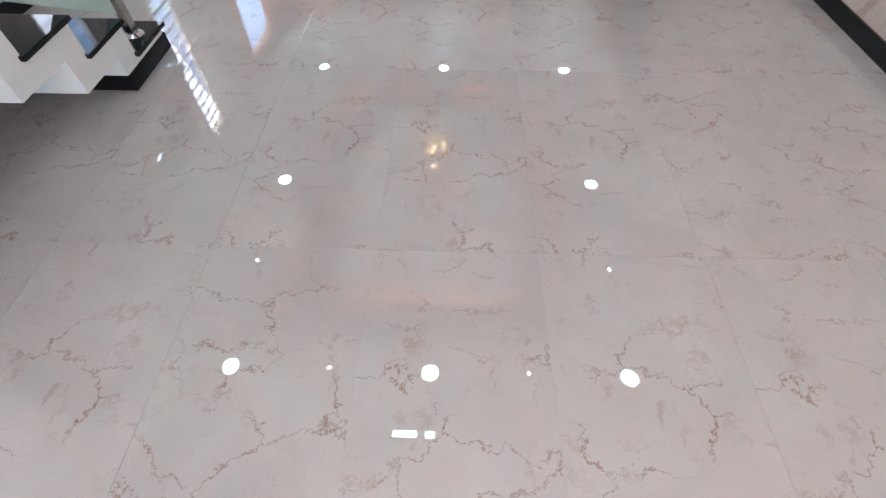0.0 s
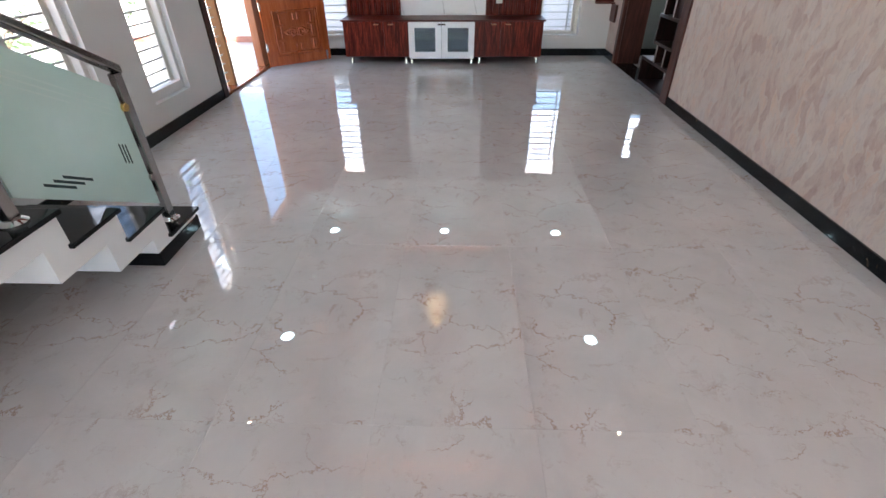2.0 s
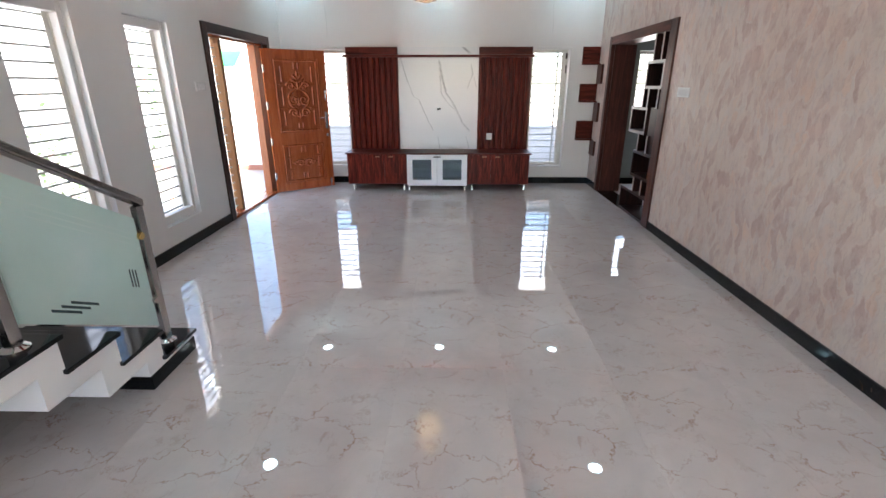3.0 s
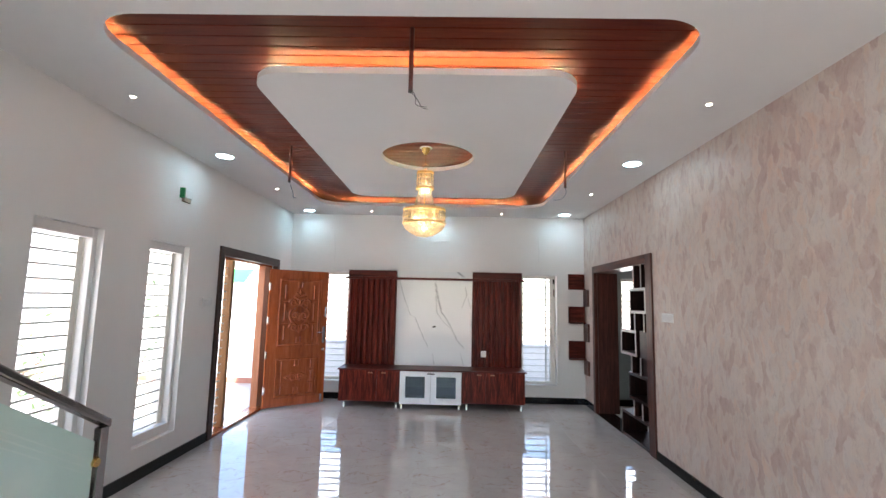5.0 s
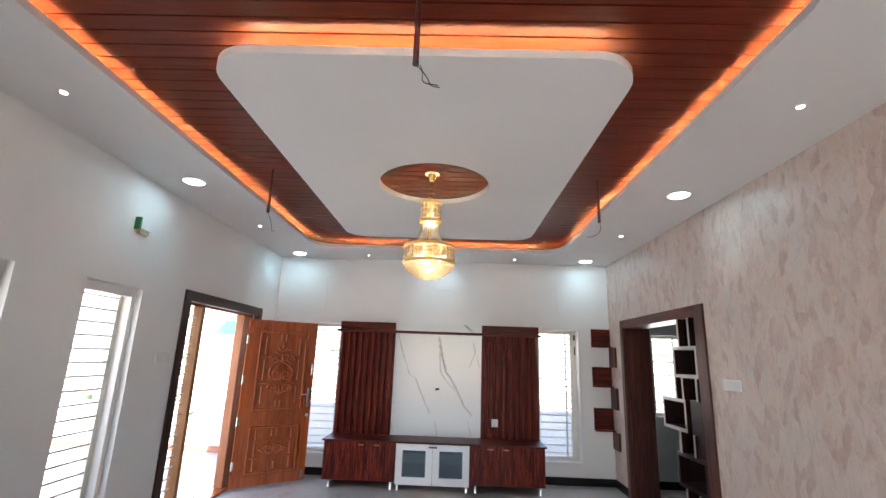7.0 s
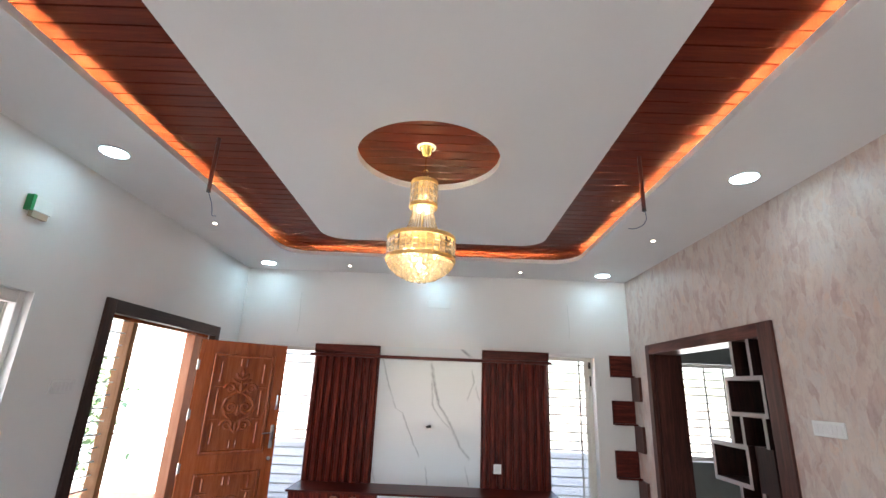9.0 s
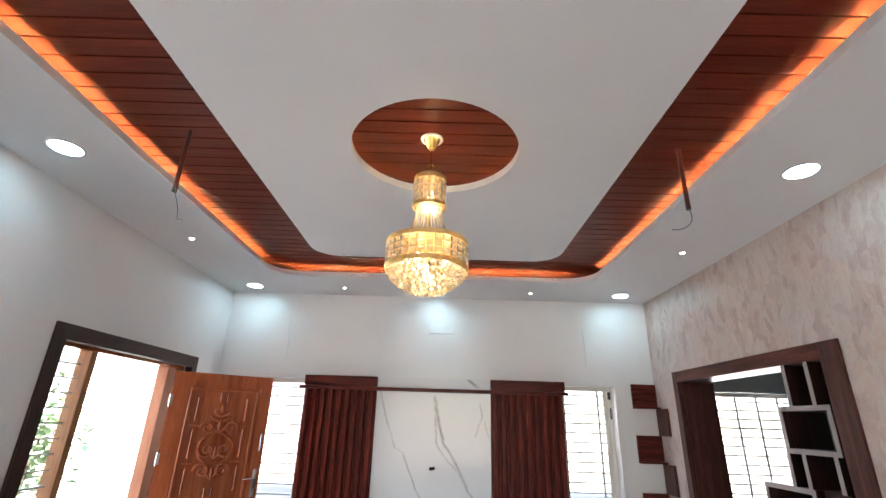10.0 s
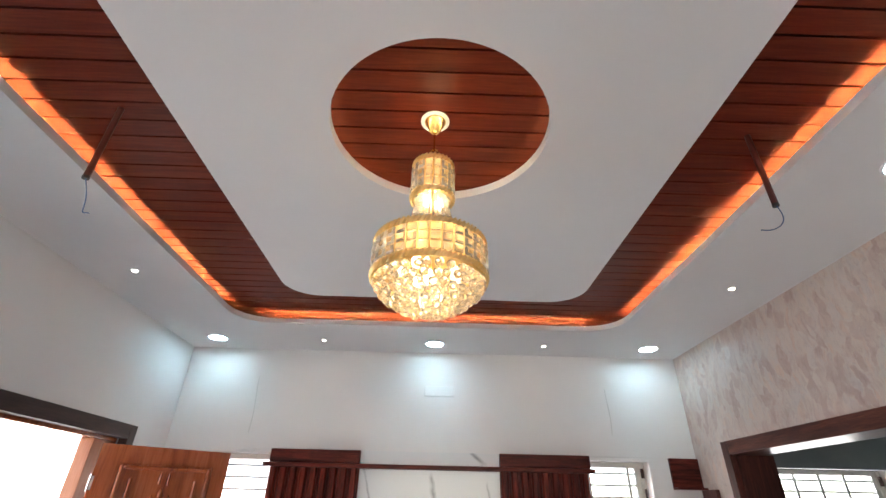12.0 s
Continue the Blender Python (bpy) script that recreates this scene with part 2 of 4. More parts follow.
    fr = ramp(nt, [(0.35, (0.45, 0.45, 0.45)), (0.60, (1, 1, 1))])
    lk.new(fade.outputs[0], fr.inputs[0])
    q = nt.new("ShaderNodeMath")
    q.operation = "MULTIPLY"
    lk.new(total, q.inputs[0])
    lk.new(fr.outputs[0], q.inputs[1])
    mix = nt.new("ShaderNodeMix")
    mix.data_type = "RGBA"
    mix.inputs[6].default_value, mix.inputs[7].default_value = (0.74, 0.75, 0.76, 1), (0.22, 0.23, 0.25, 1)
    lk.new(q.outputs[0], mix.inputs[0])
    lk.new(mix.outputs[2], s.inputs["Base Color"])
    s.inputs["Roughness"].default_value = 0.12
    return m


def granite():
    m, nt, lk, s = nodes_of("black_granite")
    v = coords(nt, lk)
    n = noise_tex(nt, lk, v, 130, 3, 0.7)
    r = ramp(nt, [(0.54, (0.004, 0.004, 0.005)), (0.68, (0.018, 0.018, 0.020)), (0.82, (0.06, 0.06, 0.065))])
    lk.new(n.outputs[0], r.inputs[0])
    g = noise_tex(nt, lk, v, 5.5, 6, 0.7, 1.5)
    gr = ramp(nt, [(0.655, (0, 0, 0)), (0.69, (0.5, 0.5, 0.5)), (0.71, (0, 0, 0))])
    lk.new(g.outputs[0], gr.inputs[0])
    mix = nt.new("ShaderNodeMix")
    mix.data_type = "RGBA"
    mix.inputs[7].default_value = (0.32, 0.20, 0.09, 1)
    lk.new(gr.outputs[0], mix.inputs[0])
    lk.new(r.outputs[0], mix.inputs[6])
    lk.new(mix.outputs[2], s.inputs["Base Color"])
    s.inputs["Roughness"].default_value = 0.08
    s.inputs["Specular IOR Level"].default_value = 0.3
    return m


def pane_glass(name, tint=(1, 1, 1)):
    m, nt, lk, s = nodes_of(name)
    out = nt["Material Output"]
    nt.remove(s)
    tr, gl, fr, mx = (nt.new("ShaderNode" + k) for k in ("BsdfTransparent", "BsdfGlossy", "LayerWeight", "MixShader"))
    edge = nt.new("ShaderNodeMath")
    edge.operation = "MULTIPLY_ADD"
    edge.inputs[1].default_value, edge.inputs[2].default_value = 0.35, 0.03
    tr.inputs[0].default_value = (*tint, 1)
    gl.inputs["Roughness"].default_value = 0.02
    fr.inputs[0].default_value = 0.25
    lk.new(fr.outputs["Facing"], edge.inputs[0])
    lk.new(edge.outputs[0], mx.inputs[0])
    lk.new(tr.outputs[0], mx.inputs[1])
    lk.new(gl.outputs[0], mx.inputs[2])
    lk.new(mx.outputs[0], out.inputs[0])
    return m


def frosted():
    m, nt, lk, s = nodes_of("frosted_green_glass")
    out = nt["Material Output"]
    v = coords(nt, lk)
    n = noise_tex(nt, lk, v, 3, 4)
    r = ramp(nt, [(0.3, (0.66, 0.80, 0.76)), (0.7, (0.74, 0.86, 0.82))])
    lk.new(n.outputs[0], r.inputs[0])
    lk.new(r.outputs[0], s.inputs["Base Color"])
    s.inputs["Roughness"].default_value = 0.4
    s.inputs["Coat Weight"].default_value, s.inputs["Coat Roughness"].default_value = 1.0, 0.03
    tl, mx = nt.new("ShaderNodeBsdfTranslucent"), nt.new("ShaderNodeMixShader")
    lk.new(r.outputs[0], tl.inputs[0])
    mx.inputs[0].default_value = 0.5
    lk.new(s.outputs[0], mx.inputs[1])
    lk.new(tl.outputs[0], mx.inputs[2])
    lk.new(mx.outputs[0], out.inputs[0])
    return m


def crystal_mat():
    m, nt, lk, s = nodes_of("cut_crystal")
    s.inputs["Base Color"].default_value = (1.0, 0.93, 0.78, 1)
    s.inputs["Transmission Weight"].default_value = 0.8
    s.inputs["Roughness"].default_value = 0.12
    s.inputs["IOR"].default_value = 1.5
    return m


FLOOR = marble_floor()
WHITE = plain("white_wall_paint", (0.76, 0.745, 0.735), (0.71, 0.695, 0.685), 0.55, scale=0.9, bump=0.08, bscale=180)
CEIL = plain("white_ceiling_paint", (0.78, 0.77, 0.765), (0.74, 0.73, 0.725), 0.6, scale=1.2, bump=0.05, bscale=150)
PINK = stroke_wall()
GRANITE = granite()
PLANK = wood("mahogany_plank", (0.075, 0.010, 0.005), (0.130, 0.019, 0.008), (0.20, 0.036, 0.014), "x", 0.40, 0.0, 1.0, 0.22, vary=1, spec=0.12)
LAMINATE = wood("dark_walnut_laminate", (0.018, 0.003, 0.002), (0.100, 0.014, 0.009), (0.25, 0.040, 0.022), "z", 0.34, 0.0, 2.6, 0.13, spec=0.12)
LAMINATE_Y = wood("dark_walnut_laminate_across", (0.030, 0.009, 0.007), (0.080, 0.022, 0.015), (0.15, 0.045, 0.030), "y", 0.35, 0.0, 1.4, 0.16, spec=0.2)
LAMINATE_X = wood("dark_walnut_laminate_along", (0.020, 0.003, 0.002), (0.075, 0.012, 0.008), (0.16, 0.030, 0.018), "x", 0.34, 0.0, 2.0, 0.14, spec=0.15)
CASING = wood("dark_brown_casing", (0.020, 0.012, 0.011), (0.045, 0.024, 0.020), (0.08, 0.04, 0.032), "z", 0.4, 0.05, 1.5, 0.2)
CASING_Y = wood("dark_brown_casing_head", (0.020, 0.012, 0.011), (0.045, 0.024, 0.020), (0.08, 0.04, 0.032), "y", 0.4, 0.05, 1.5, 0.2)
TEAK = wood("varnished_teak", (0.20, 0.034, 0.008), (0.37, 0.080, 0.020), (0.47, 0.125, 0.038), "z", 0.26, 0.35, 0.8, 0.17, spec=0.5)
TEAK_RAW = wood("pale_teak_frame", (0.20, 0.085, 0.030), (0.32, 0.15, 0.060), (0.40, 0.21, 0.095), "z", 0.4, 0.1, 0.9, 0.25)
TEAK_RED = wood("reddish_teak_frame", (0.26, 0.085, 0.035), (0.38, 0.14, 0.065), (0.46, 0.20, 0.10), "z", 0.4, 0.1, 0.9, 0.25)
WALNUT = wood("dark_walnut_casing", (0.026, 0.009, 0.007), (0.070, 0.023, 0.017), (0.125, 0.045, 0.034), "z", 0.38, 0.0, 1.6, 0.16, spec=0.25)
CUBE = wood("near_black_walnut", (0.008, 0.004, 0.004), (0.022, 0.008, 0.007), (0.045, 0.016, 0.012), "z", 0.35, 0.05, 1.4, 0.16)
# this grey also carries the light on the display unit's front edges
EDGE = plain("grey_lit_edge_band", (0.34, 0.29, 0.28), (0.27, 0.23, 0.22), 0.35)
SLAB = veined_panel()
UPVC = plain("cream_upvc", (0.76, 0.73, 0.67), (0.70, 0.67, 0.61), 0.3, scale=3)
GRILL = plain("grey_white_enamel", (0.56, 0.56, 0.54), (0.50, 0.50, 0.48), 0.35, scale=8)
STEEL = plain("brushed_steel", (0.42, 0.40, 0.385), (0.32, 0.30, 0.29), 0.16, 1.0, 9)
CHROME = plain("chrome", (0.75, 0.75, 0.75), (0.68, 0.68, 0.68), 0.1, 1.0, 9)
BRASS = plain("polished_brass", (0.80, 0.55, 0.20), (0.68, 0.44, 0.14), 0.2, 1.0, 9)
GOLD = plain("gold_leaf_metal", (1.0, 0.76, 0.38), (0.88, 0.62, 0.26), 0.36, 1.0, 30)
COPPER = plain("copper_brown_metal", (0.42, 0.20, 0.12), (0.32, 0.14, 0.08), 0.3, 1.0)
CRYSTAL = crystal_mat()
GLASS = pane_glass("clear_glass")
SMOKED = pane_glass("dark_glass", (0.34, 0.40, 0.37))
FROST = frosted()
ETCH = plain("clear_etched_bar", (0.035, 0.06, 0.06), (0.05, 0.08, 0.08), 0.1)
ETCH_PALE = plain("pale_etched_line", (0.72, 0.84, 0.80), (0.66, 0.78, 0.74), 0.3)
RUBBER = plain("black_rubber", (0.015, 0.015, 0.015), (0.03, 0.03, 0.03), 0.5)
ROD = plain("red_oxide_rod", (0.10, 0.02, 0.015), (0.06, 0.015, 0.012), 0.4)
PLASTIC = plain("white_plastic", (0.80, 0.80, 0.79), (0.76, 0.76, 0.75), 0.25)
GREEN = plain("green_plastic", (0.03, 0.30, 0.10), (0.02, 0.22, 0.07), 0.4)
BEIGE = plain("beige_cardboard", (0.45, 0.38, 0.29), (0.38, 0.32, 0.24), 0.7)
LACQUER = plain("white_lacquer", (0.78, 0.77, 0.77), (0.74, 0.73, 0.73), 0.2, coat=0.4)
# the next room's shade is put into this grey-green tone
GREYWALL = plain("dim_grey_green_wall", (0.36, 0.40, 0.39), (0.31, 0.35, 0.34), 0.6, bump=0.08)
DARKIN = plain("dark_cabinet_inside", (0.06, 0.065, 0.06), (0.045, 0.05, 0.045), 0.6)
PORCH = plain("porch_tile", (0.42, 0.40, 0.39), (0.34, 0.32, 0.31), 0.3, scale=9)
REDTILE = plain("red_clay_tile", (0.38, 0.16, 0.11), (0.28, 0.11, 0.08), 0.5, scale=20)
OUTWHITE = plain("white_exterior_paint", (0.82, 0.82, 0.82), (0.76, 0.76, 0.76), 0.7, scale=2, bump=0.2, bscale=60)
EARTH = plain("dry_earth", (0.46, 0.41, 0.34), (0.38, 0.33, 0.27), 0.9, scale=1.5, bump=0.4, bscale=20)
LEAF = plain("green_leaf", (0.14, 0.24, 0.10), (0.20, 0.30, 0.14), 0.5, scale=14)
BARK = plain("grey_bark", (0.16, 0.12, 0.09), (0.10, 0.075, 0.055), 0.9, scale=18, bump=0.6, bscale=40)
COOL = glow("cool_white_led", (0.55, 0.86, 1.0), 4.6)
SPOT = glow("warm_spot_led", (1.0, 0.86, 0.68), 5.0)
AMBER = glow("amber_led_strip", (0.92, 1.0, 0.58), 23.0)
AMBER_DIM = glow("dim_amber_led", (1.0, 0.80, 0.45), 1.0)
BULB = glow("warm_bulb", (1.0, 0.78, 0.46), 1.25)

# ---- mesh helpers ----


def box(bm, x0, y0, z0, x1, y1, z1):
    vs = [bm.verts.new(p) for p in ((x0, y0, z0), (x1, y0, z0), (x1, y1, z0), (x0, y1, z0), (x0, y0, z1), (x1, y0, z1), (x1, y1, z1), (x0, y1, z1))]
    for f in ((0, 3, 2, 1), (4, 5, 6, 7), (0, 1, 5, 4), (1, 2, 6, 5), (2, 3, 7, 6), (3, 0, 4, 7)):
        bm.faces.new([vs[k] for k in f])


def boxes(*rows):
    bm = bmesh.new()
    for r in rows:
        box(bm, *r)
    return bm


def rod(bm, a, b, r, seg=12, r2=None):
    a, b = Vector(a), Vector(b)
    q = (b - a).to_track_quat("Z", "Y")
    r2 = r if r2 is None else r2
    rings = [[bm.verts.new(p + q @ Vector((s * math.cos(2 * math.pi * k / seg), s * math.sin(2 * math.pi * k / seg), 0))) for k in range(seg)] for p, s in ((a, r), (b, r2))]
    for k in range(seg):
        bm.faces.new((rings[0][k], rings[0][(k + 1) % seg], rings[1][(k + 1) % seg], rings[1][k]))
    bm.faces.new(rings[0][::-1])
    bm.faces.new(rings[1])


def tube(bm, pts, r, seg=8):
    """A round bar along a line of points; r may be a list."""
    pts = [Vector(p) for p in pts]
    rings = []
    side = None
    for k, p in enumerate(pts):
        d = (pts[min(k + 1, len(pts) - 1)] - pts[max(k - 1, 0)]).normalized()
        if side is None:
            side = d.orthogonal().normalized()
        side = (side - d * side.dot(d)).normalized()
        up = d.cross(side)
        rr = r[k] if isinstance(r, (list, tuple)) else r
        rings.append([bm.verts.new(p + rr * (math.cos(2 * math.pi * j / seg) * side + math.sin(2 * math.pi * j / seg) * up)) for j in range(seg)])
    for a, b in zip(rings, rings[1:]):
        for j in range(seg):
            bm.faces.new((a[j], a[(j + 1) % seg], b[(j + 1) % seg], b[j]))
    bm.faces.new(rings[0][::-1])
    bm.faces.new(rings[-1])


def lathe(bm, at, profile, seg=32, close=False):
    """A turned body round the upright axis at; profile: (radius, z)."""
    x, y = at
    rings = [[bm.verts.new((x + r * math.cos(2 * math.pi * k / seg), y + r * math.sin(2 * math.pi * k / seg), z)) for k in range(seg)] for r, z in profile]
    pairs = list(zip(rings, rings[1:])) + ([(rings[-1], rings[0])] if close else [])
    for a, b in pairs:
        for k in range(seg):
            bm.faces.new((a[k], a[(k + 1) % seg], b[(k + 1) % seg], b[k]))
    if not close:
        if profile[0][0] > 1e-5:
            bm.faces.new(rings[0])
        if profile[-1][0] > 1e-5:
            bm.faces.new(rings[-1])


def soften(bm, w, seg=2):
    bmesh.ops.bevel(bm, geom=list(bm.edges), offset=w, segments=seg, profile=0.6, affect="EDGES", clamp_overlap=True)
    return bm


def mesh_of(name, bm, material, smooth=None):
    bmesh.ops.recalc_face_normals(bm, faces=bm.faces)
    me = bpy.data.meshes.new(name)
    bm.to_mesh(me)
    bm.free()
    me.materials.append(material)
    if smooth is not None:
        for p in me.polygons:
            p.use_smooth = True
        me.set_sharp_from_angle(angle=radians(smooth))
    return me


def thing(name, at, label="", category="", group="", kind="", turn=0.0):
    ob = new(name)
    ob.empty_display_size = 0.1
    ob.matrix_basis = pose(*at, 0, 0, turn)
    return tagged(ob, label, category, group, kind)


def origin_of(ob):
    m = Matrix.Identity(4)
    while ob:
        m = ob.matrix_basis @ m
        ob = ob.parent
    return m


def part(name, bm, material, parent, label="", smooth=None, local=False):
    """One mesh under a thing or part; points are given in the room unless local."""
    if not local:
        bm.transform(origin_of(parent).inverted())
    ob = new(name, mesh_of(name, bm, material, smooth))
    ob.parent = parent
    return tagged(ob, label)


def piece(name, me, parent, m):
    """A repeat on shared mesh data, at a pose in its parent."""
    ob = new(name, me)
    ob.parent = parent
    ob.matrix_basis = m
    return ob


def solid(name, bm, material, label="", category="", kind="structure", smooth=None, group=""):
    return tagged(new(name, mesh_of(name, bm, material, smooth)), label, category, group, kind)


def pierced(axis, a0, a1, u0, u1, z0, z1, holes):
    """A wall slab across axis x or y, from a0 to a1 thick, u0 to u1 long, with rectangular holes (u0, u1, z0, z1)."""
    us = sorted({u0, u1, *(h[0] for h in holes), *(h[1] for h in holes)})
    zs = sorted({z0, z1, *(h[2] for h in holes), *(h[3] for h in holes)})
    bm = bmesh.new()
    for p, q in zip(us, us[1:]):
        for s, t in zip(zs, zs[1:]):
            cu, cz = (p + q) / 2, (s + t) / 2
            if any(h[0] < cu < h[1] and h[2] < cz < h[3] for h in holes):
                continue
            if axis == "x":
                box(bm, a0, p, s, a1, q, t)
            else:
                box(bm, p, a0, s, q, a1, t)
    bmesh.ops.remove_doubles(bm, verts=bm.verts, dist=1e-5)
    twin = {}
    for f in bm.faces:
        twin.setdefault(tuple(round(c, 4) for c in f.calc_center_median()), []).append(f)
    bmesh.ops.delete(bm, geom=[f for fs in twin.values() if len(fs) > 1 for f in fs], context="FACES")
    return bm


def rounded(x0, y0, x1, y1, r, seg=10):
    pts = []
    for cx, cy, a in ((x1 - r, y1 - r, 0), (x0 + r, y1 - r, 90), (x0 + r, y0 + r, 180), (x1 - r, y0 + r, 270)):
        for k in range(seg + 1):
            t = radians(a + 90 * k / seg)
            pts.append((cx + r * math.cos(t), cy + r * math.sin(t)))
    return pts


def plate(loops, z0, z1):
    """A flat plate between z0 and z1, bounded by the first loop and pierced by the others."""
    bm = bmesh.new()
    edges = []
    for loop in loops:
        vs = [bm.verts.new((x, y, z0)) for x, y in loop]
        edges += [bm.edges.new((vs[k], vs[(k + 1) % len(vs)])) for k in range(len(vs))]
    bmesh.ops.triangle_fill(bm, edges=edges, use_beauty=True)
    out = bmesh.ops.extrude_face_region(bm, geom=list(bm.faces))
    for v in out["geom"]:
        if isinstance(v, bmesh.types.BMVert):
            v.co.z = z1
    return bm


def band(bm, inner, outer, z0, z1):
    """An upright rim between two loops of the same count."""
    n = len(inner)
    a = [[bm.verts.new((x, y, z)) for x, y in loop] for loop in (inner, outer) for z in (z0, z1)]
    for k in range(n):
        j = (k + 1) % n
        for p, q in ((0, 1), (1, 3), (3, 2), (2, 0)):
            bm.faces.new((a[p][k], a[p][j], a[q][j], a[q][k]))
    return bm

# ---- structure ----
W1, W2 = (2.70, 3.30, 0.285, 2.10), (3.855, 4.46, 0.285, 2.10)
DOOR = (5.16, 6.82, 0.0, 2.10)
WBL, WBR = (-2.0, -1.40, 0.29, 2.06), (1.40, 2.0, 0.29, 2.06)
WNX = (3.05, 4.25, 0.92, 2.04)
OPEN = (5.0, 6.87, 0.0, 2.09)
XN = 5.6                                         # far wall of the next room

solid("wall_left", pierced("x", XL - T, XL, YF, YB, -0.05, 3.3, [W1, W2, DOOR]), WHITE, "white painted wall with two tall windows and the entrance")
solid("wall_back", pierced("y", YB, YB + T, XL - T, XN + T, -0.05, 3.3, [WBL, WBR, WNX]), WHITE, "white painted wall behind the television unit")
solid("wall_right", pierced("x", XR, XR + T, YF, YB, -0.05, 3.3, [OPEN]), PINK, "pink-beige wall with brushed texture paint")
# unseen front wall; its wide opening is assumed, to let light in
solid("wall_front", pierced("y", YF - T, YF, XL - T, XN + T, -0.05, 3.3, [(-2.1, 2.1, 0.30, 2.60)]), WHITE, "plain white wall, out of view, with an assumed opening for light")
solid("wall_next_room_side", boxes((XN, 3.0, -0.05, XN + T, YB, 3.3)), GREYWALL, "next room wall, dimness put into its grey-green tone")
solid("wall_next_room_front", boxes((XR + T, 2.8, -0.05, XN + T, 3.0, 3.3)), GREYWALL, "next room wall, dimness put into its grey-green tone")
solid("wall_next_room_back", pierced("y", YB - 0.012, YB - 0.002, XR + T + 0.002, XN, 0.0, 3.0, [WNX]), GREYWALL, "wall below a wide window, dimness put into its grey-green tone")
solid("ceiling_next_room", boxes((XR + T, 3.0, 2.95, XN, YB, 3.3)), CEIL, "white ceiling of the next room")
solid("ceiling_slab", boxes((XL - T, YF - T, 3.3, XN + T, YB + T, 3.5)), CEIL, "white roof slab above the false ceiling")

# false ceiling: a soffit with a rounded opening, planks above it, and a floating centre panel
CX0, CX1, CY0, CY1, CR = -1.71, 1.59, 2.0, 6.66, 0.30
PX0, PX1, PY0, PY1, PR = -1.10, 1.075, 2.59, 6.03, 0.24
RING, RX, RY = 0.458, -0.008, 4.288
hall = [(XL, YF), (XR, YF), (XR, YB), (XL, YB)]
lip = 0.012
bm = plate([hall, rounded(CX0, CY0, CX1, CY1, CR)], ZC, ZC + 0.008)
band(bm, rounded(CX0, CY0, CX1, CY1, CR), rounded(CX0 - lip, CY0 - lip, CX1 + lip, CY1 + lip, CR + lip), ZC + 0.008, ZC + 0.046)
solid("ceiling", bm, CEIL, "white false ceiling with a rounded rectangular recess", smooth=40)
bm = plate([rounded(PX0, PY0, PX1, PY1, PR), [(RX + RING * math.cos(2 * math.pi * k / 64), RY + RING * math.sin(2 * math.pi * k / 64)) for k in range(64)]], ZC, ZC + 0.008)
band(bm, rounded(PX0, PY0, PX1, PY1, PR), rounded(PX0 + lip, PY0 + lip, PX1 - lip, PY1 - lip, PR - lip), ZC + 0.008, ZC + 0.045)
circ = [[(RX + r * math.cos(2 * math.pi * k / 64), RY + r * math.sin(2 * math.pi * k / 64)) for k in range(64)] for r in (RING, RING + lip)]
band(bm, circ[0], circ[1], ZC + 0.008, ZC + 0.045)
for hx in (-0.8, 0.0, 0.77):
    for hy in (3.1, 5.5):
        box(bm, hx - 0.02, hy - 0.02, ZC + 0.008, hx + 0.02, hy + 0.02, ZW)
solid("ceiling_panel", bm, CEIL, "white floating ceiling panel with rounded corners and a round hole", smooth=40)
bm = bmesh.new()
pitch = 0.105
y = 1.55
while y < 7.1:
    box(bm, -2.1, y, ZW, 2.0, y + pitch - 0.009, ZW + 0.02)
    y += pitch
solid("ceiling_planks", bm, PLANK, "glossy red mahogany planks lining the ceiling recess")
solid("ceiling_backing", boxes((-2.1, 1.5, ZW + 0.021, 2.0, 7.15, ZW + 0.04)), RUBBER, "dark backing board above the planks")
bm = bmesh.new()
for b in ((-2.12, 1.5, ZC + 0.008, -2.1, 7.15, ZW + 0.02), (2.0, 1.5, ZC + 0.008, 2.02, 7.15, ZW + 0.02), (-2.1, 1.48, ZC + 0.008, 2.0, 1.5, ZW + 0.02), (-2.1, 7.15, ZC + 0.008, 2.0, 7.17, ZW + 0.02)):
    box(bm, *b)
solid("ceiling_cove_sides", bm, CEIL, "white sides of the ceiling cove")

# LED strips behind the lips, straight runs only
cove = thing("led_strip_cove", (0, 2.0, ZC), "amber LED strip lighting the outer ceiling recess", "led strip")
for b in ((CX0 - 0.0205, CY0 + 0.22, CX0 - 0.0135, CY1 - 0.22), (CX1 + 0.0135, CY0 + 0.22, CX1 + 0.0205, CY1 - 0.22), (CX0 + 0.25, CY0 - 0.0205, CX1 - 0.25, CY0 - 0.0135), (CX0 + 0.25, CY1 + 0.0135, CX1 - 0.25, CY1 + 0.0205)):
    part("led_run", boxes((b[0], b[1], ZC + 0.009, b[2], b[3], ZC + 0.013)), AMBER, cove)
strip = thing("led_strip_panel", (0, 2.7, ZC), "amber LED strip on the floating ceiling panel", "led strip")
for b in ((PX0 + 0.04, PY0 + 0.34, PX0 + 0.048, PY1 - 0.34), (PX1 - 0.048, PY0 + 0.34, PX1 - 0.04, PY1 - 0.34), (PX0 + 0.20, PY0 + 0.04, PX1 - 0.20, PY0 + 0.048), (PX0 + 0.16, PY1 - 0.048, PX1 - 0.16, PY1 - 0.04)):
    part("led_run", boxes((b[0], b[1], ZC + 0.009, b[2], b[3], ZC + 0.013)), AMBER, strip)
bm = bmesh.new()
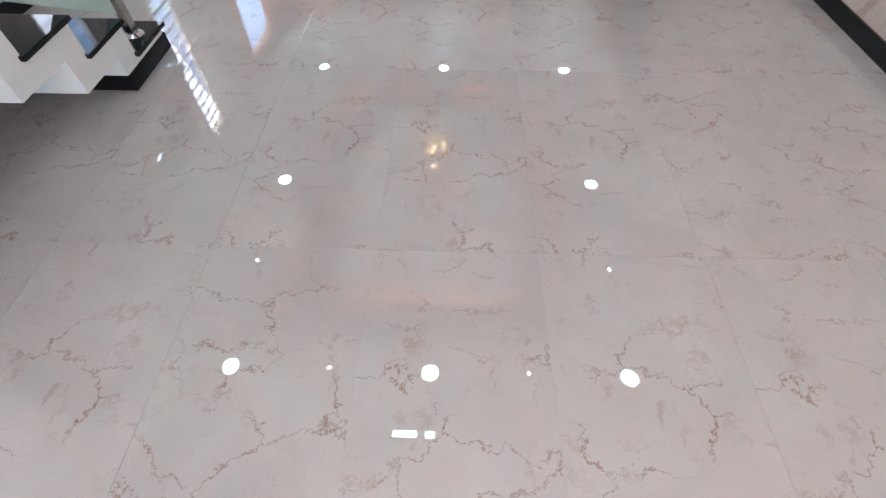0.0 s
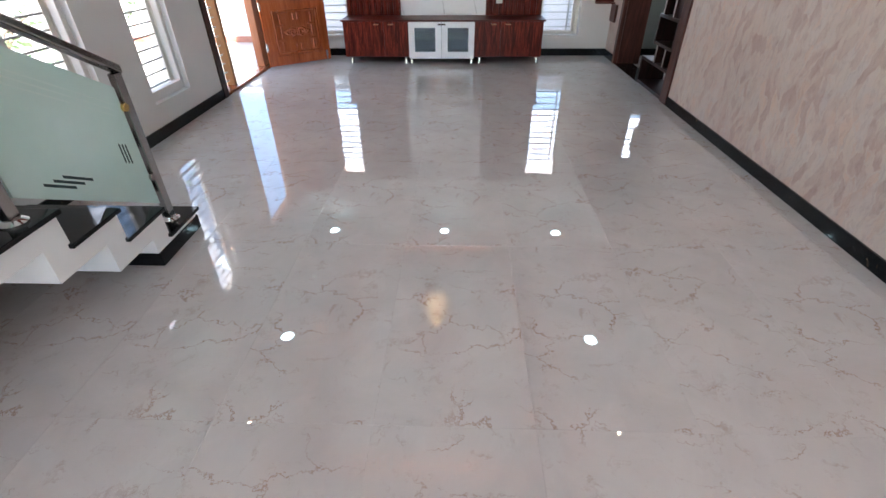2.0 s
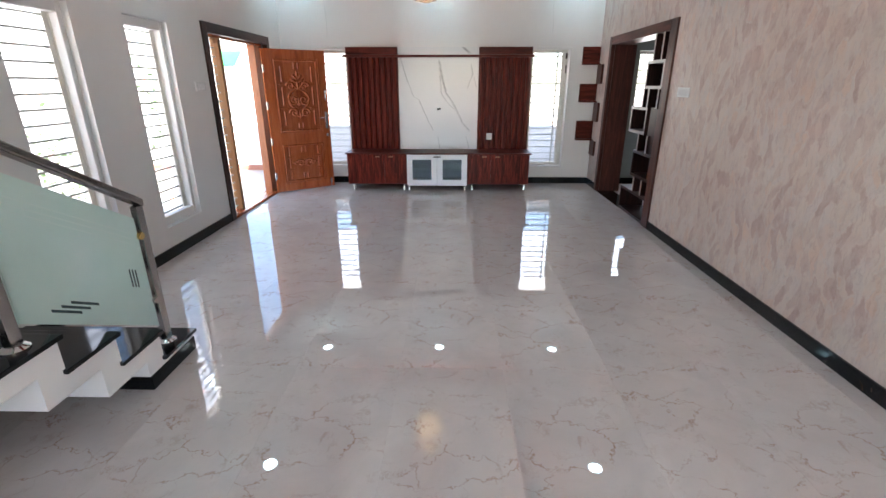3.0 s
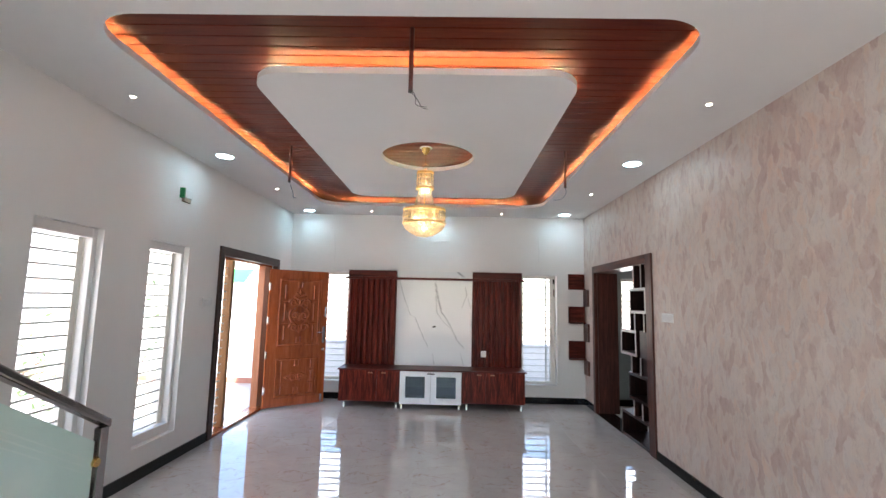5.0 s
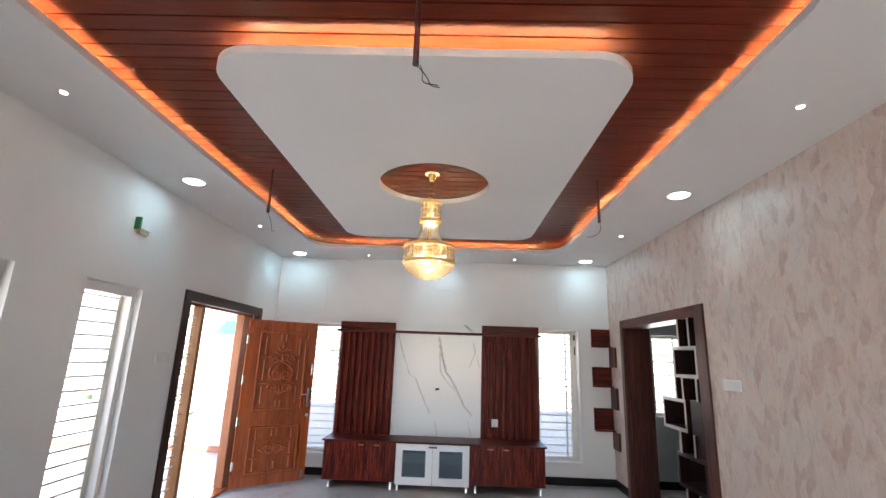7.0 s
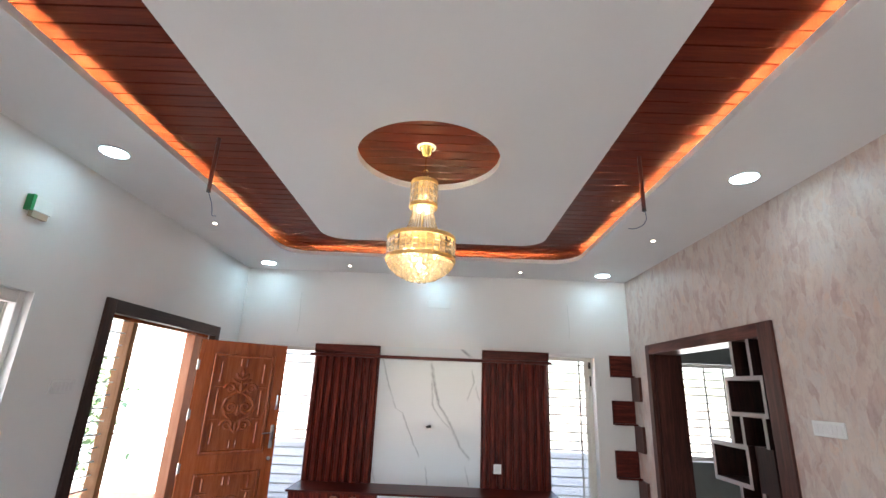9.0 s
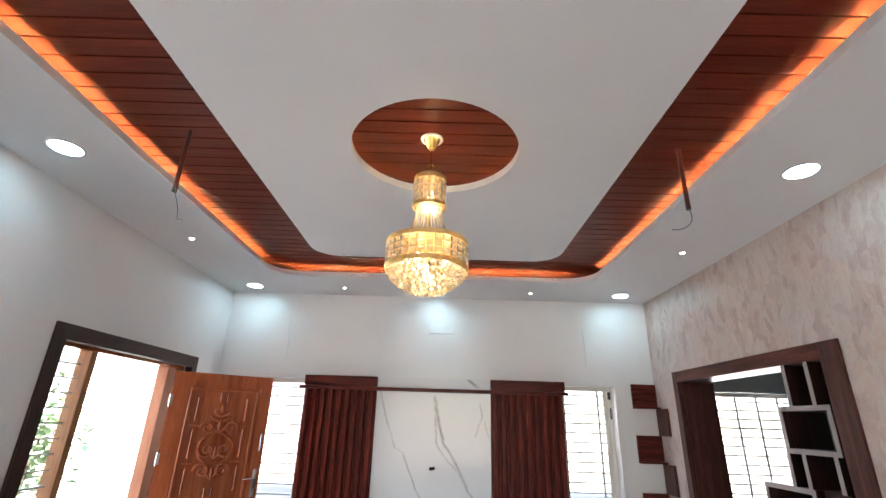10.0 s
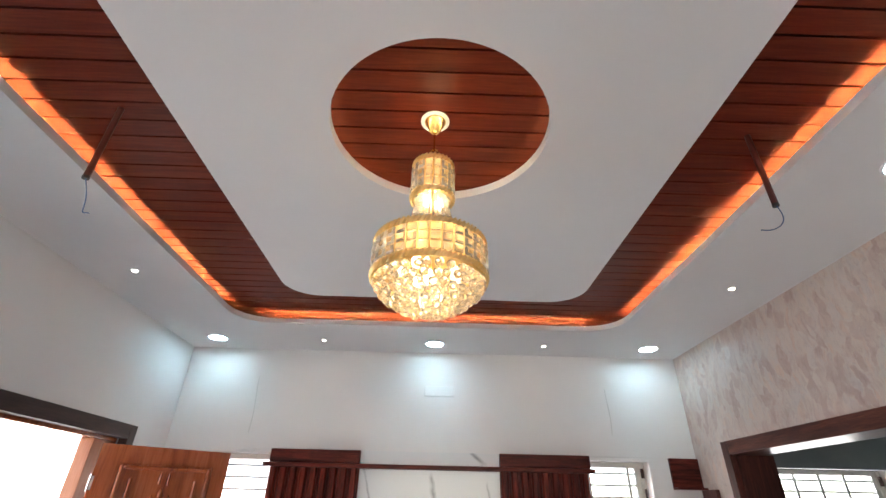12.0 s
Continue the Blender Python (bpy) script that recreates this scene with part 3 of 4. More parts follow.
band(bm, *[[(RX + r * math.cos(2 * math.pi * k / 48), RY + r * math.sin(2 * math.pi * k / 48)) for k in range(48)] for r in (RING + 0.03, RING + 0.038)], ZC + 0.009, ZC + 0.013)
part("led_ring", bm, AMBER_DIM, strip)

# skirting
bm = boxes((XL, YF, 0, XL + 0.014, 5.07, 0.10), (XL, 6.90, 0, XL + 0.014, YB, 0.10), (XL + 0.014, YB - 0.014, 0, XR - 0.014, YB, 0.10),
           (XR - 0.014, YF, 0, XR, 4.875, 0.092), (XR - 0.014, 6.955, 0, XR, YB, 0.10), (XR + T + 0.003, YB - 0.03, 0, XN, YB - 0.014, 0.10))
solid("baseboard", bm, GRANITE, "polished black granite skirting with gold flecks")
solid("threshold_right", boxes((XR - 0.01, OPEN[0] + 0.85, 0.0, XR + T + 0.02, OPEN[1], 0.006)), GRANITE, "black granite threshold in the side opening")

# ---- windows ----


def tall_window(name, axis, face, out, u0, u1, z0, z1, label, bars=17, depth=0.11, mullions=(0.16,)):
    """A sunk white frame with a grille of thin bars; out is the sign of outdoors along the axis."""
    def b(bm, a0, a1, p0, p1, s, t):
        a0, a1 = sorted((face + out * a0, face + out * a1))
        box(bm, *((a0, p0, s, a1, p1, t) if axis == "x" else (p0, a0, s, p1, a1, t)))
    at = (face + out * depth, (u0 + u1) / 2, z0) if axis == "x" else ((u0 + u1) / 2, face + out * depth, z0)
    w = thing(name, at, label, "window", kind="structure")
    f = 0.045
    bm = bmesh.new()
    b(bm, depth, depth + 0.06, u0, u0 + f, z0, z1)
    b(bm, depth, depth + 0.06, u1 - f, u1, z0, z1)
    b(bm, depth, depth + 0.06, u0 + f, u1 - f, z0, z0 + f)
    b(bm, depth, depth + 0.06, u0 + f, u1 - f, z1 - f, z1)
    part("window_frame", soften(bm, 0.005, 1), UPVC, w)
    bm = bmesh.new()
    s = 0.022
    b(bm, depth + 0.012, depth + 0.045, u0 + f, u0 + f + s, z0 + f, z1 - f)
    b(bm, depth + 0.012, depth + 0.045, u1 - f - 2 * s, u1 - f, z0 + f, z1 - f)
    part("sash", bm, UPVC, w)
    pane = boxes()
    b(pane, depth + 0.048, depth + 0.052, u0 + f, u1 - f, z0 + f, z1 - f)
    part("pane", pane, GLASS, w).visible_shadow = False
    for k in range(bars):
        z = z0 + f + (z1 - z0 - 2 * f) * (k + 0.5) / bars
        bm = bmesh.new()
        b(bm, depth + 0.016, depth + 0.026, u0 + f, u1 - f, z - 0.0075, z + 0.0075)
        part("grille_bar", bm, GRILL, w)
    for m in mullions:
        u = u0 + (u1 - u0) * m
        bm = bmesh.new()
        b(bm, depth + 0.006, depth + 0.016, u - 0.011, u + 0.011, z0 + f, z1 - f)
        part("grille_upright", bm, GRILL, w)
    bm = bmesh.new()
    b(bm, depth - 0.018, depth, u1 - 0.040, u1 - 0.014, z1 - 0.13, z1 - 0.05)
    b(bm, depth - 0.030, depth - 0.018, u1 - 0.034, u1 - 0.020, z1 - 0.34, z1 - 0.22)
    part("latch", bm, CASING, w, "tarnished brown latch")
    return w


tall_window("window_1", "x", XL, -1, *W1, "tall narrow white window with a horizontal bar grille")
tall_window("window_2", "x", XL, -1, *W2, "tall narrow white window with a horizontal bar grille")
tall_window("window_3", "y", YB, 1, *WBL, "tall white window with bars beside the television unit")
tall_window("window_4", "y", YB, 1, *WBR, "tall white window with bars beside the television unit", mullions=(0.74,))
tall_window("window_5", "y", YB, 1, *WNX, "wide barred white window of the next room", bars=11, mullions=(0.3, 0.5, 0.7))
for name, u0, u1, z0, z1 in (("trim_window_left", *WBL), ("trim_window_right", *WBR)):
    bm = boxes((u0 - 0.035, YB - 0.012, z0 - 0.035, u0, YB, z1 + 0.035), (u1, YB - 0.012, z0 - 0.035, u1 + 0.035, YB, z1 + 0.035), (u0, YB - 0.012, z1, u1, YB, z1 + 0.035), (u0, YB - 0.012, z0 - 0.035, u1, YB, z0))
    solid(name, soften(bm, 0.003, 1), WHITE, "raised plaster band round a window")
for name, (u0, u1, z0, z1) in (("trim_window_one", W1), ("trim_window_two", W2)):
    bm = bmesh.new()
    for d, e in ((0.05, 0.045),):
        x0, x1 = XL - 0.11, XL - d
        box(bm, x0, u0, z0, x1, u0 + e, z1)
        box(bm, x0, u1 - e, z0, x1, u1, z1)
        box(bm, x0, u0 + e, z0, x1, u1 - e, z0 + 0.085)
        box(bm, x0, u0 + e, z1 - 0.075, x1, u1 - e, z1)
    solid(name, soften(bm, 0.004, 1), WHITE, "stepped plaster reveal of a tall window")

# ---- entrance ----
entrance = thing("door_frame", (XL, 6.0, 0), "dark brown casing round a pale teak entrance frame", "door frame", kind="structure")
for n, b, m in (("casing_post", (XL - 0.05, 5.07, 0, XL + 0.022, 5.17, 2.19), CASING), ("casing_post", (XL - 0.05, 6.81, 0, XL + 0.022, 6.90, 2.19), CASING), ("casing_head", (XL - 0.05, 5.17, 2.085, XL + 0.022, 6.81, 2.19), CASING_Y)):
    part(n, soften(boxes(b), 0.004), m, entrance)
for n, b, m in (("frame_post", (XL - 0.16, 5.54, 0.02, XL - 0.06, 5.60, 2.06), TEAK_RAW), ("frame_post", (XL - 0.16, 6.545, 0.02, XL - 0.06, 6.815, 2.06), TEAK_RED), ("frame_post", (XL - 0.19, 5.165, 0.02, XL - 0.06, 5.20, 2.06), TEAK_RAW)):
    part(n, soften(boxes(b), 0.006), m, entrance, "pale teak post")
part("frame_head", soften(boxes((XL - 0.19, 5.165, 2.06, XL - 0.06, 6.815, 2.10)), 0.004), TEAK, entrance, "varnished teak head")
part("sill", soften(boxes((XL - 0.19, 5.165, 0.0, XL + 0.01, 6.815, 0.03)), 0.004), TEAK, entrance, "varnished teak sill")
for u0, u1 in ((5.20, 5.54),):
    for k in range(20):
        z = 0.08 + 0.099 * k
        part("sidelight_bar", boxes((XL - 0.13, u0, z - 0.005, XL - 0.12, u1, z + 0.005)), GRILL, entrance)
    part("sidelight_pane", boxes((XL - 0.152, u0, 0.03, XL - 0.147, u1, 2.06)), GLASS, entrance).visible_shadow = False

LEAF_W, LEAF_H, LEAF_T = 0.915, 2.0, 0.04
leaf = thing("door_leaf", (XL + 0.015, 6.545, 0.022), "carved varnished teak entrance door standing open into the hall", "door", kind="structure", turn=39.0)
# local frame: x along the leaf from the hinge, -y towards the hall
UPPER, LOWER = (0.135, 0.80, 0.86, 1.88), (0.135, 0.80, 0.12, 0.70)
bm = pierced("y", -LEAF_T, 0.0, 0.0, LEAF_W, 0.0, LEAF_H, [UPPER, LOWER])
part("stile_and_rail_frame", bm, TEAK, leaf, local=True)
for x0, x1, z0, z1 in (UPPER, LOWER):
    bm = boxes((x0, -LEAF_T + 0.022, z0, x1, -0.008, z1))
    panel = part("panel", bm, TEAK, leaf, local=True)
    bm = bmesh.new()
    for i, w in ((0.014, 0.026),):
        a0, a1, c0, c1 = x0 + i, x1 - i, z0 + i, z1 - i
        for b in ((a0, c0, a0 + w, c1), (a1 - w, c0, a1, c1), (a0 + w, c0, a1 - w, c0 + w), (a0 + w, c1 - w, a1 - w, c1)):
            box(bm, b[0], -LEAF_T - 0.012, b[1], b[2], -LEAF_T + 0.024, b[3])
    soften(bm, 0.009, 2)
    part("moulding", bm, TEAK, panel, local=True)
    cx, h = (x0 + x1) / 2, z1 - z0
    bm = bmesh.new()
    for side in (-1, 1):
        u = cx + side * 0.225
        for f0, f1 in ((0.10, 0.30), (0.38, 0.62), (0.70, 0.90)):
            box(bm, u - 0.010, -LEAF_T - 0.008, z0 + h * f0, u + 0.008, -LEAF_T + 0.024, z0 + h * f1)
        for z in (z0 + 0.055, z1 - 0.055 - 0.08):
            box(bm, cx + side * 0.03 - 0.007, -LEAF_T - 0.006, z, cx + side * 0.03 + 0.007, -LEAF_T + 0.024, z + 0.08)
        for z in (z0 + h * 0.34, z0 + h * 0.66):
            box(bm, cx + side * 0.17, -LEAF_T - 0.003, z - 0.007, cx + side * 0.27, -LEAF_T + 0.024, z + 0.007) if side > 0 else box(bm, cx - 0.27, -LEAF_T - 0.003, z - 0.007, cx - 0.17, -LEAF_T + 0.024, z + 0.007)
    soften(bm, 0.004, 1)
    part("bead", bm, TEAK, panel, local=True)
    # scrollwork: mirrored spirals and leaf strokes
    bm = bmesh.new()

    def spiral(px, pz, r0, turns, a0, hand):
        pts, rs = [], []
        for k in range(int(26 * turns)):
            t = k / 26
            r = r0 * math.exp(-0.95 * t)
            a = radians(a0) + hand * 2 * math.pi * t
            pts.append((px + r * math.cos(a), -LEAF_T + 0.003, pz + r * math.sin(a)))
            rs.append(0.019 * (0.45 + 0.55 * math.exp(-0.8 * t)))
        tube(bm, pts, rs, 7)

    def stroke(px, pz, dx, dz, bend, w=0.019):
        pts, rs = [], []
        for k in range(9):
            t = k / 8
            pts.append((px + dx * t + bend * math.sin(math.pi * t), -LEAF_T + 0.006, pz + dz * t))
            rs.append(max(w * math.sin(math.pi * (0.12 + 0.86 * t)), 0.0015))
        tube(bm, pts, rs, 7)
    if h > 0.8:
        zc = z0 + h * 0.47
        for s in (-1, 1):
            spiral(cx + s * 0.075, zc - 0.02, 0.075, 1.6, 90 - s * 90, -s)
            spiral(cx + s * 0.085, zc - 0.20, 0.070, 1.6, 90 - s * 90, s)
            spiral(cx + s * 0.105, zc + 0.17, 0.062, 1.5, 90 - s * 90, s)
            stroke(cx + s * 0.15, zc - 0.01, -s * 0.15, 0.15, s * 0.05)
            stroke(cx + s * 0.15, zc - 0.03, -s * 0.15, -0.14, s * 0.04)
            stroke(cx, zc + 0.13, s * 0.06, 0.13, s * 0.045)
            stroke(cx, zc + 0.22, s * 0.10, 0.06, s * 0.02)
            stroke(cx, zc + 0.27, s * 0.055, 0.07, s * 0.025)
            stroke(cx, zc - 0.10, s * 0.05, 0.13, s * 0.02)
            stroke(cx, zc - 0.27, s * 0.05, 0.13, s * 0.03)
        for a, l in ((0.12, 0.14), (0.30, 0.085), (-0.10, 0.12), (-0.28, 0.12)):
            stroke(cx, zc + a, 0, l, 0, 0.022)
    else:
        zc = z0 + h * 0.5
        for s in (-1, 1):
            spiral(cx + s * 0.065, zc, 0.055, 1.6, 90 - s * 90, s)
            spiral(cx + s * 0.125, zc + 0.01, 0.035, 1.4, 90 - s * 90, -s)
            stroke(cx + s * 0.13, zc, s * 0.07, 0.01, 0)
            stroke(cx, zc + 0.01, s * 0.08, 0.055, 0)
            stroke(cx, zc - 0.01, s * 0.08, -0.05, 0)
        stroke(cx, zc - 0.05, 0, 0.11, 0, 0.016)
    part("carving", bm, TEAK, panel, "carved scrollwork with leaves", smooth=60, local=True)
for z in (0.25, 0.75, 1.25, 1.74):
    bm = boxes((-0.010, -LEAF_T - 0.003, z - 0.045, 0.016, -LEAF_T + 0.004, z + 0.045))
    rod(bm, (-0.006, -LEAF_T - 0.006, z - 0.055), (-0.006, -LEAF_T - 0.006, z + 0.055), 0.007, 10)
    part("hinge", bm, CHROME, leaf, "steel butt hinge", local=True)
bm = bmesh.new()
tube(bm, [(0.862, -LEAF_T, 1.30), (0.862, -LEAF_T - 0.04, 1.31), (0.862, -LEAF_T - 0.045, 1.38), (0.862, -LEAF_T - 0.04, 1.45), (0.862, -LEAF_T, 1.46)], 0.010, 8)
part("pull_handle", bm, CHROME, leaf, "chrome pull handle", smooth=50, local=True)
bm = soften(boxes((0.845, -LEAF_T - 0.008, 0.90, 0.885, -LEAF_T + 0.002, 1.14)), 0.003)
tube(bm, [(0.865, -LEAF_T - 0.005, 1.06), (0.865, -LEAF_T - 0.05, 1.06), (0.80, -LEAF_T - 0.052, 1.06), (0.745, -LEAF_T - 0.05, 1.055)], 0.008, 8)
part("lever_handle", bm, CHROME, leaf, "chrome lever handle on a long plate", smooth=50, local=True)
bm = bmesh.new()
rod(bm, (0.862, -LEAF_T, 0.80), (0.862, -LEAF_T - 0.02, 0.80), 0.022, 18)
part("lock_cylinder", bm, CHROME, leaf, smooth=40, local=True)
bm = boxes((0.845, -LEAF_T - 0.02, 0.05, 0.875, -LEAF_T, 0.13))
rod(bm, (0.86, -LEAF_T - 0.012, -0.02), (0.86, -LEAF_T - 0.012, 0.06), 0.008, 10)
part("foot_stop", bm, CHROME, leaf, "chrome door stop", local=True)

# ---- side opening with its display unit ----
opening = thing("opening_frame", (XR, 6.0, 0), "dark walnut casing round the wide side opening", "door frame", kind="structure")
part("casing_post", soften(boxes((XR - 0.02, 4.875, 0, XR + T + 0.03, 5.03, 2.185)), 0.004), WALNUT, opening)
part("casing_post", soften(boxes((XR - 0.02, 6.865, 0, XR + 0.03, 6.955, 2.185)), 0.004), WALNUT, opening)
part("casing_head", soften(boxes((XR - 0.02, 5.03, 2.08, XR + T + 0.03, 6.865, 2.185)), 0.004), LAMINATE_Y, opening)
part("jamb_panel", boxes((XR + 0.03, 6.845, 0, XR + T + 0.10, 6.868, 2.08)), WALNUT, opening, "tall walnut panel lining the reveal")
unit = thing("display_unit", (XR + 0.12, 5.4, 0), "open walnut display partition of staggered cubes", "shelf unit")
UX0, UX1, TH = XR - 0.005, XR + 0.30, 0.032


def cube_shelf(y0, y1, z0, z1):
    bm = boxes((UX0, y0, z0, UX1, y0 + TH, z1), (UX0, y1 - TH, z0, UX1, y1, z1), (UX0, y0 + TH, z0, UX1, y1 - TH, z0 + TH), (UX0, y0 + TH, z1 - TH, UX1, y1 - TH, z1))
    c = part("cube", bm, CUBE, unit)
    if z0 > 0.9:
        for b in ((y0, z0, y0 + TH, z1), (y1 - TH, z0, y1, z1), (y0 + TH, z0, y1 - TH, z0 + TH), (y0 + TH, z1 - TH, y1 - TH, z1)):
            part("lit_edge_band", boxes((UX0 - 0.003, b[0], b[1], UX0, b[2], b[3])), EDGE, c, "grey edge band, paler for the lit front edge")


for c in ((5.06, 5.52, 1.51, 1.81), (5.345, 5.83, 1.0, 1.305), (5.06, 5.60, 0.49, 0.80), (5.035, 5.86, 0.006, 0.31)):
    cube_shelf(*c)
for y, z0, z1 in ((5.16, 1.81, 2.08), (5.37, 1.81, 2.08), (5.36, 1.305, 1.51), (5.50, 1.305, 1.51), (5.10, 1.305, 1.51), (5.22, 0.80, 1.0), (5.48, 0.80, 1.0), (5.20, 0.31, 0.49), (5.44, 0.31, 0.49)):
    d = part("divider", boxes((UX0, y, z0, UX1, y + TH, z1)), CUBE, unit)
    part("lit_edge_band", boxes((UX0 - 0.003, y, z0, UX0, y + TH, z1)), EDGE, d, "grey edge band, paler for the lit front edge")
part("side_board", boxes((UX0 + 0.02, 5.031, 0.31, UX1, 5.058, 2.08)), CUBE, unit)
# block added to fill the dark area beside the second cube
part("side_board", boxes((UX0 + 0.02, 5.10, 0.81, UX1, 5.30, 1.31)), CUBE, unit)

# corner shelf: boards that step down the corner, on one wall and on the other by turns
corner = thing("corner_shelf", (2.33, 7.42, 0.49), "dark walnut panels zigzagging down the room corner", "shelf")
for z0, z1 in ((1.855, 2.095), (1.31, 1.565), (0.73, 1.01)):
    part("panel", soften(boxes((2.19, YB - 0.03, z0, XR - 0.002, YB, z1)), 0.002, 1), LAMINATE_X, corner)
    part("ledge", soften(boxes((2.19, YB - 0.10, z0 - 0.018, XR - 0.002, YB, z0)), 0.002, 1), LAMINATE_X, corner)
for z0, z1 in ((1.565, 1.837), (1.01, 1.292), (0.49, 0.712)):
    part("panel", soften(boxes((XR - 0.03, 7.17, z0, XR, YB - 0.032, z1)), 0.002, 1), WALNUT, corner)

# ---- television unit ----
tv = thing("television_panel", (0, 7.40, 0.58), "wall panel of white marble between dark fluted walnut boards", "wall panel")
CABZ = 0.575
for x0, x1 in ((-1.415, -0.63), (0.605, 1.405)):
    part("backboard", boxes((x0, YB - 0.13, CABZ, x1, YB - 0.002, 2.085)), LAMINATE, tv)
    n = 9
    for k in range(n):
        c = x0 + (x1 - x0) * (k + 0.5) / n
        w = (x1 - x0) / n
        bm = bmesh.new()
        a = [(-0.40, 0.0), (-0.40, 0.028), (-0.27, 0.045), (0.16, 0.045), (0.30, 0.028), (0.30, 0.0)]
        lo = [bm.verts.new((c + w * u, YB - 0.13 - d, CABZ + 0.002)) for u, d in a]
        hi = [bm.verts.new((c + w * u, YB - 0.13 - d, 1.94)) for u, d in a]
        bm.faces.new(lo), bm.faces.new(hi)
        for j in range(len(a)):
            i = (j + 1) % len(a)
            bm.faces.new((lo[j], lo[i], hi[i], hi[j]))
        part("flute", bm, LAMINATE, tv)
    part("top_board", soften(boxes((x0, YB - 0.18, 1.98, x1, YB - 0.132, 2.085)), 0.003, 1), LAMINATE_X, tv)
part("marble_slab", boxes((-0.628, YB - 0.14, CABZ, 0.603, YB - 0.003, 2.085)), SLAB, tv, "white marble slab with grey veins")
part("rail", soften(boxes((-1.455, YB - 0.22, 1.94, 1.43, YB - 0.142, 1.975)), 0.004), LAMINATE_X, tv, "long thin walnut rail")
plugs = thing("wall_socket", (0.79, YB - 0.18, 0.78), "small white wall socket on the fluted board", "socket")
part("plate", soften(boxes((0.748, YB - 0.187, 0.73, 0.836, YB - 0.176, 0.83)), 0.003), PLASTIC, plugs)
part("insert", boxes((0.762, YB - 0.190, 0.75, 0.822, YB - 0.186, 0.81)), LACQUER, plugs)
bm = bmesh.new()
tube(bm, [(-0.02, YB - 0.135, 1.19), (-0.02, YB - 0.17, 1.19), (0.0, YB - 0.19, 1.195), (0.02, YB - 0.20, 1.20)], 0.014, 8)
tagged(new("cable_end", mesh_of("cable_end", bm, RUBBER, 50)), "short black cable end poking from the marble slab", "cable")

CF, CB = 6.82, YB - 0.015


def legs_of(cab, xs):
    for x in xs:
        for y in (CF + 0.05, CB - 0.06):
            bm = bmesh.new()
            lathe(bm, (x, y), [(0.018, 0.0), (0.018, 0.012), (0.014, 0.02), (0.014, 0.085), (0.022, 0.09), (0.022, 0.10)], 14)
            part("leg", bm, CHROME, cab, "chrome leg", smooth=40)


def wood_cabinet(x0, x1, knob):
    cab = thing("tv_cabinet", ((x0 + x1) / 2, 7.1, 0), "dark striped walnut low cabinet on chrome legs", "cabinet", "low television cabinets")
    part("body", boxes((x0, CF + 0.02, 0.10, x1, CB, CABZ - 0.022)), LAMINATE, cab)
    mid = knob
    for a, b, s in ((x0, mid - 0.002, -1), (mid + 0.002, x1, 1)):
        d = part("door", soften(boxes((a + 0.001, CF, 0.10, b - 0.001, CF + 0.019, CABZ - 0.024)), 0.002, 1), LAMINATE, cab)
        hx = mid + s * 0.10
        part("handle", soften(boxes((hx - 0.035, CF - 0.018, 0.512, hx + 0.035, CF, 0.528)), 0.003, 1), COPPER, d, "slim copper handle")
    legs_of(cab, (x0 + 0.08, x1 - 0.05))


wood_cabinet(-1.40, -0.487, -0.83)
wood_cabinet(0.442, 1.385, 0.80)
cab = thing("glass_cabinet", (-0.02, 7.1, 0), "white low cabinet with two dark glass doors", "cabinet")
GX0, GX1 = -0.484, 0.439
part("body", boxes((GX0, CF + 0.02, 0.075, GX0 + 0.018, CB, CABZ - 0.022), (GX1 - 0.018, CF + 0.02, 0.075, GX1, CB, CABZ - 0.022), (GX0 + 0.018, CF + 0.02, 0.075, GX1 - 0.018, CB, 0.093), (GX0 + 0.018, CF + 0.02, CABZ - 0.04, GX1 - 0.018, CB, CABZ - 0.022), (GX0 + 0.018, CB - 0.012, 0.093, GX1 - 0.018, CB, CABZ - 0.04)), DARKIN, cab)
part("inner_shelf", boxes((GX0 + 0.018, CF + 0.05, 0.315, GX1 - 0.018, CB - 0.014, 0.333)), BEIGE, cab)
for a, b, kx in ((GX0, -0.0235, -0.05), (-0.0215, GX1, 0.005)):
    d = part("door", soften(pierced("y", CF, CF + 0.019, a + 0.001, b - 0.001, 0.075, CABZ - 0.024, [(a + 0.085, b - 0.085, 0.165, 0.475)]), 0.0015, 1), LACQUER, cab)
    part("pane", boxes((a + 0.085, CF + 0.008, 0.165, b - 0.085, CF + 0.012, 0.475)), SMOKED, d, "dark glass pane")
    bm = soften(boxes((kx - 0.012 - 0.012, CF - 0.022, 0.51, kx + 0.030, CF, 0.528)), 0.003, 1)
    part("handle", bm, CASING, d)
legs_of(cab, (GX0 + 0.03, GX1 - 0.03))
tagged(new("cabinet_top", mesh_of("cabinet_top", soften(boxes((-1.425, CF - 0.015, CABZ - 0.0215, 1.41, CB, CABZ)), 0.003), LAMINATE_X)), "long dark walnut top board over three low cabinets", "worktop")

# ---- staircase ----
stair = thing("staircase", (-1.95, 2.0, 0), "white folded-plate staircase with black granite treads", "staircase", kind="structure")
SX0, SX1 = XL + 0.002, -1.38
RISE, GO, Y1 = 0.155, 0.288, 2.285
NS = 9


def tread_z(n):
    return 0.135 + RISE * (n - 1)


def riser_y(n):
    return Y1 - GO * (n - 1) - (0.005 if n > 1 else 0.02)


bm = boxes((SX0, 1.858, 0.085, SX1, riser_y(1), tread_z(1) - 0.022))
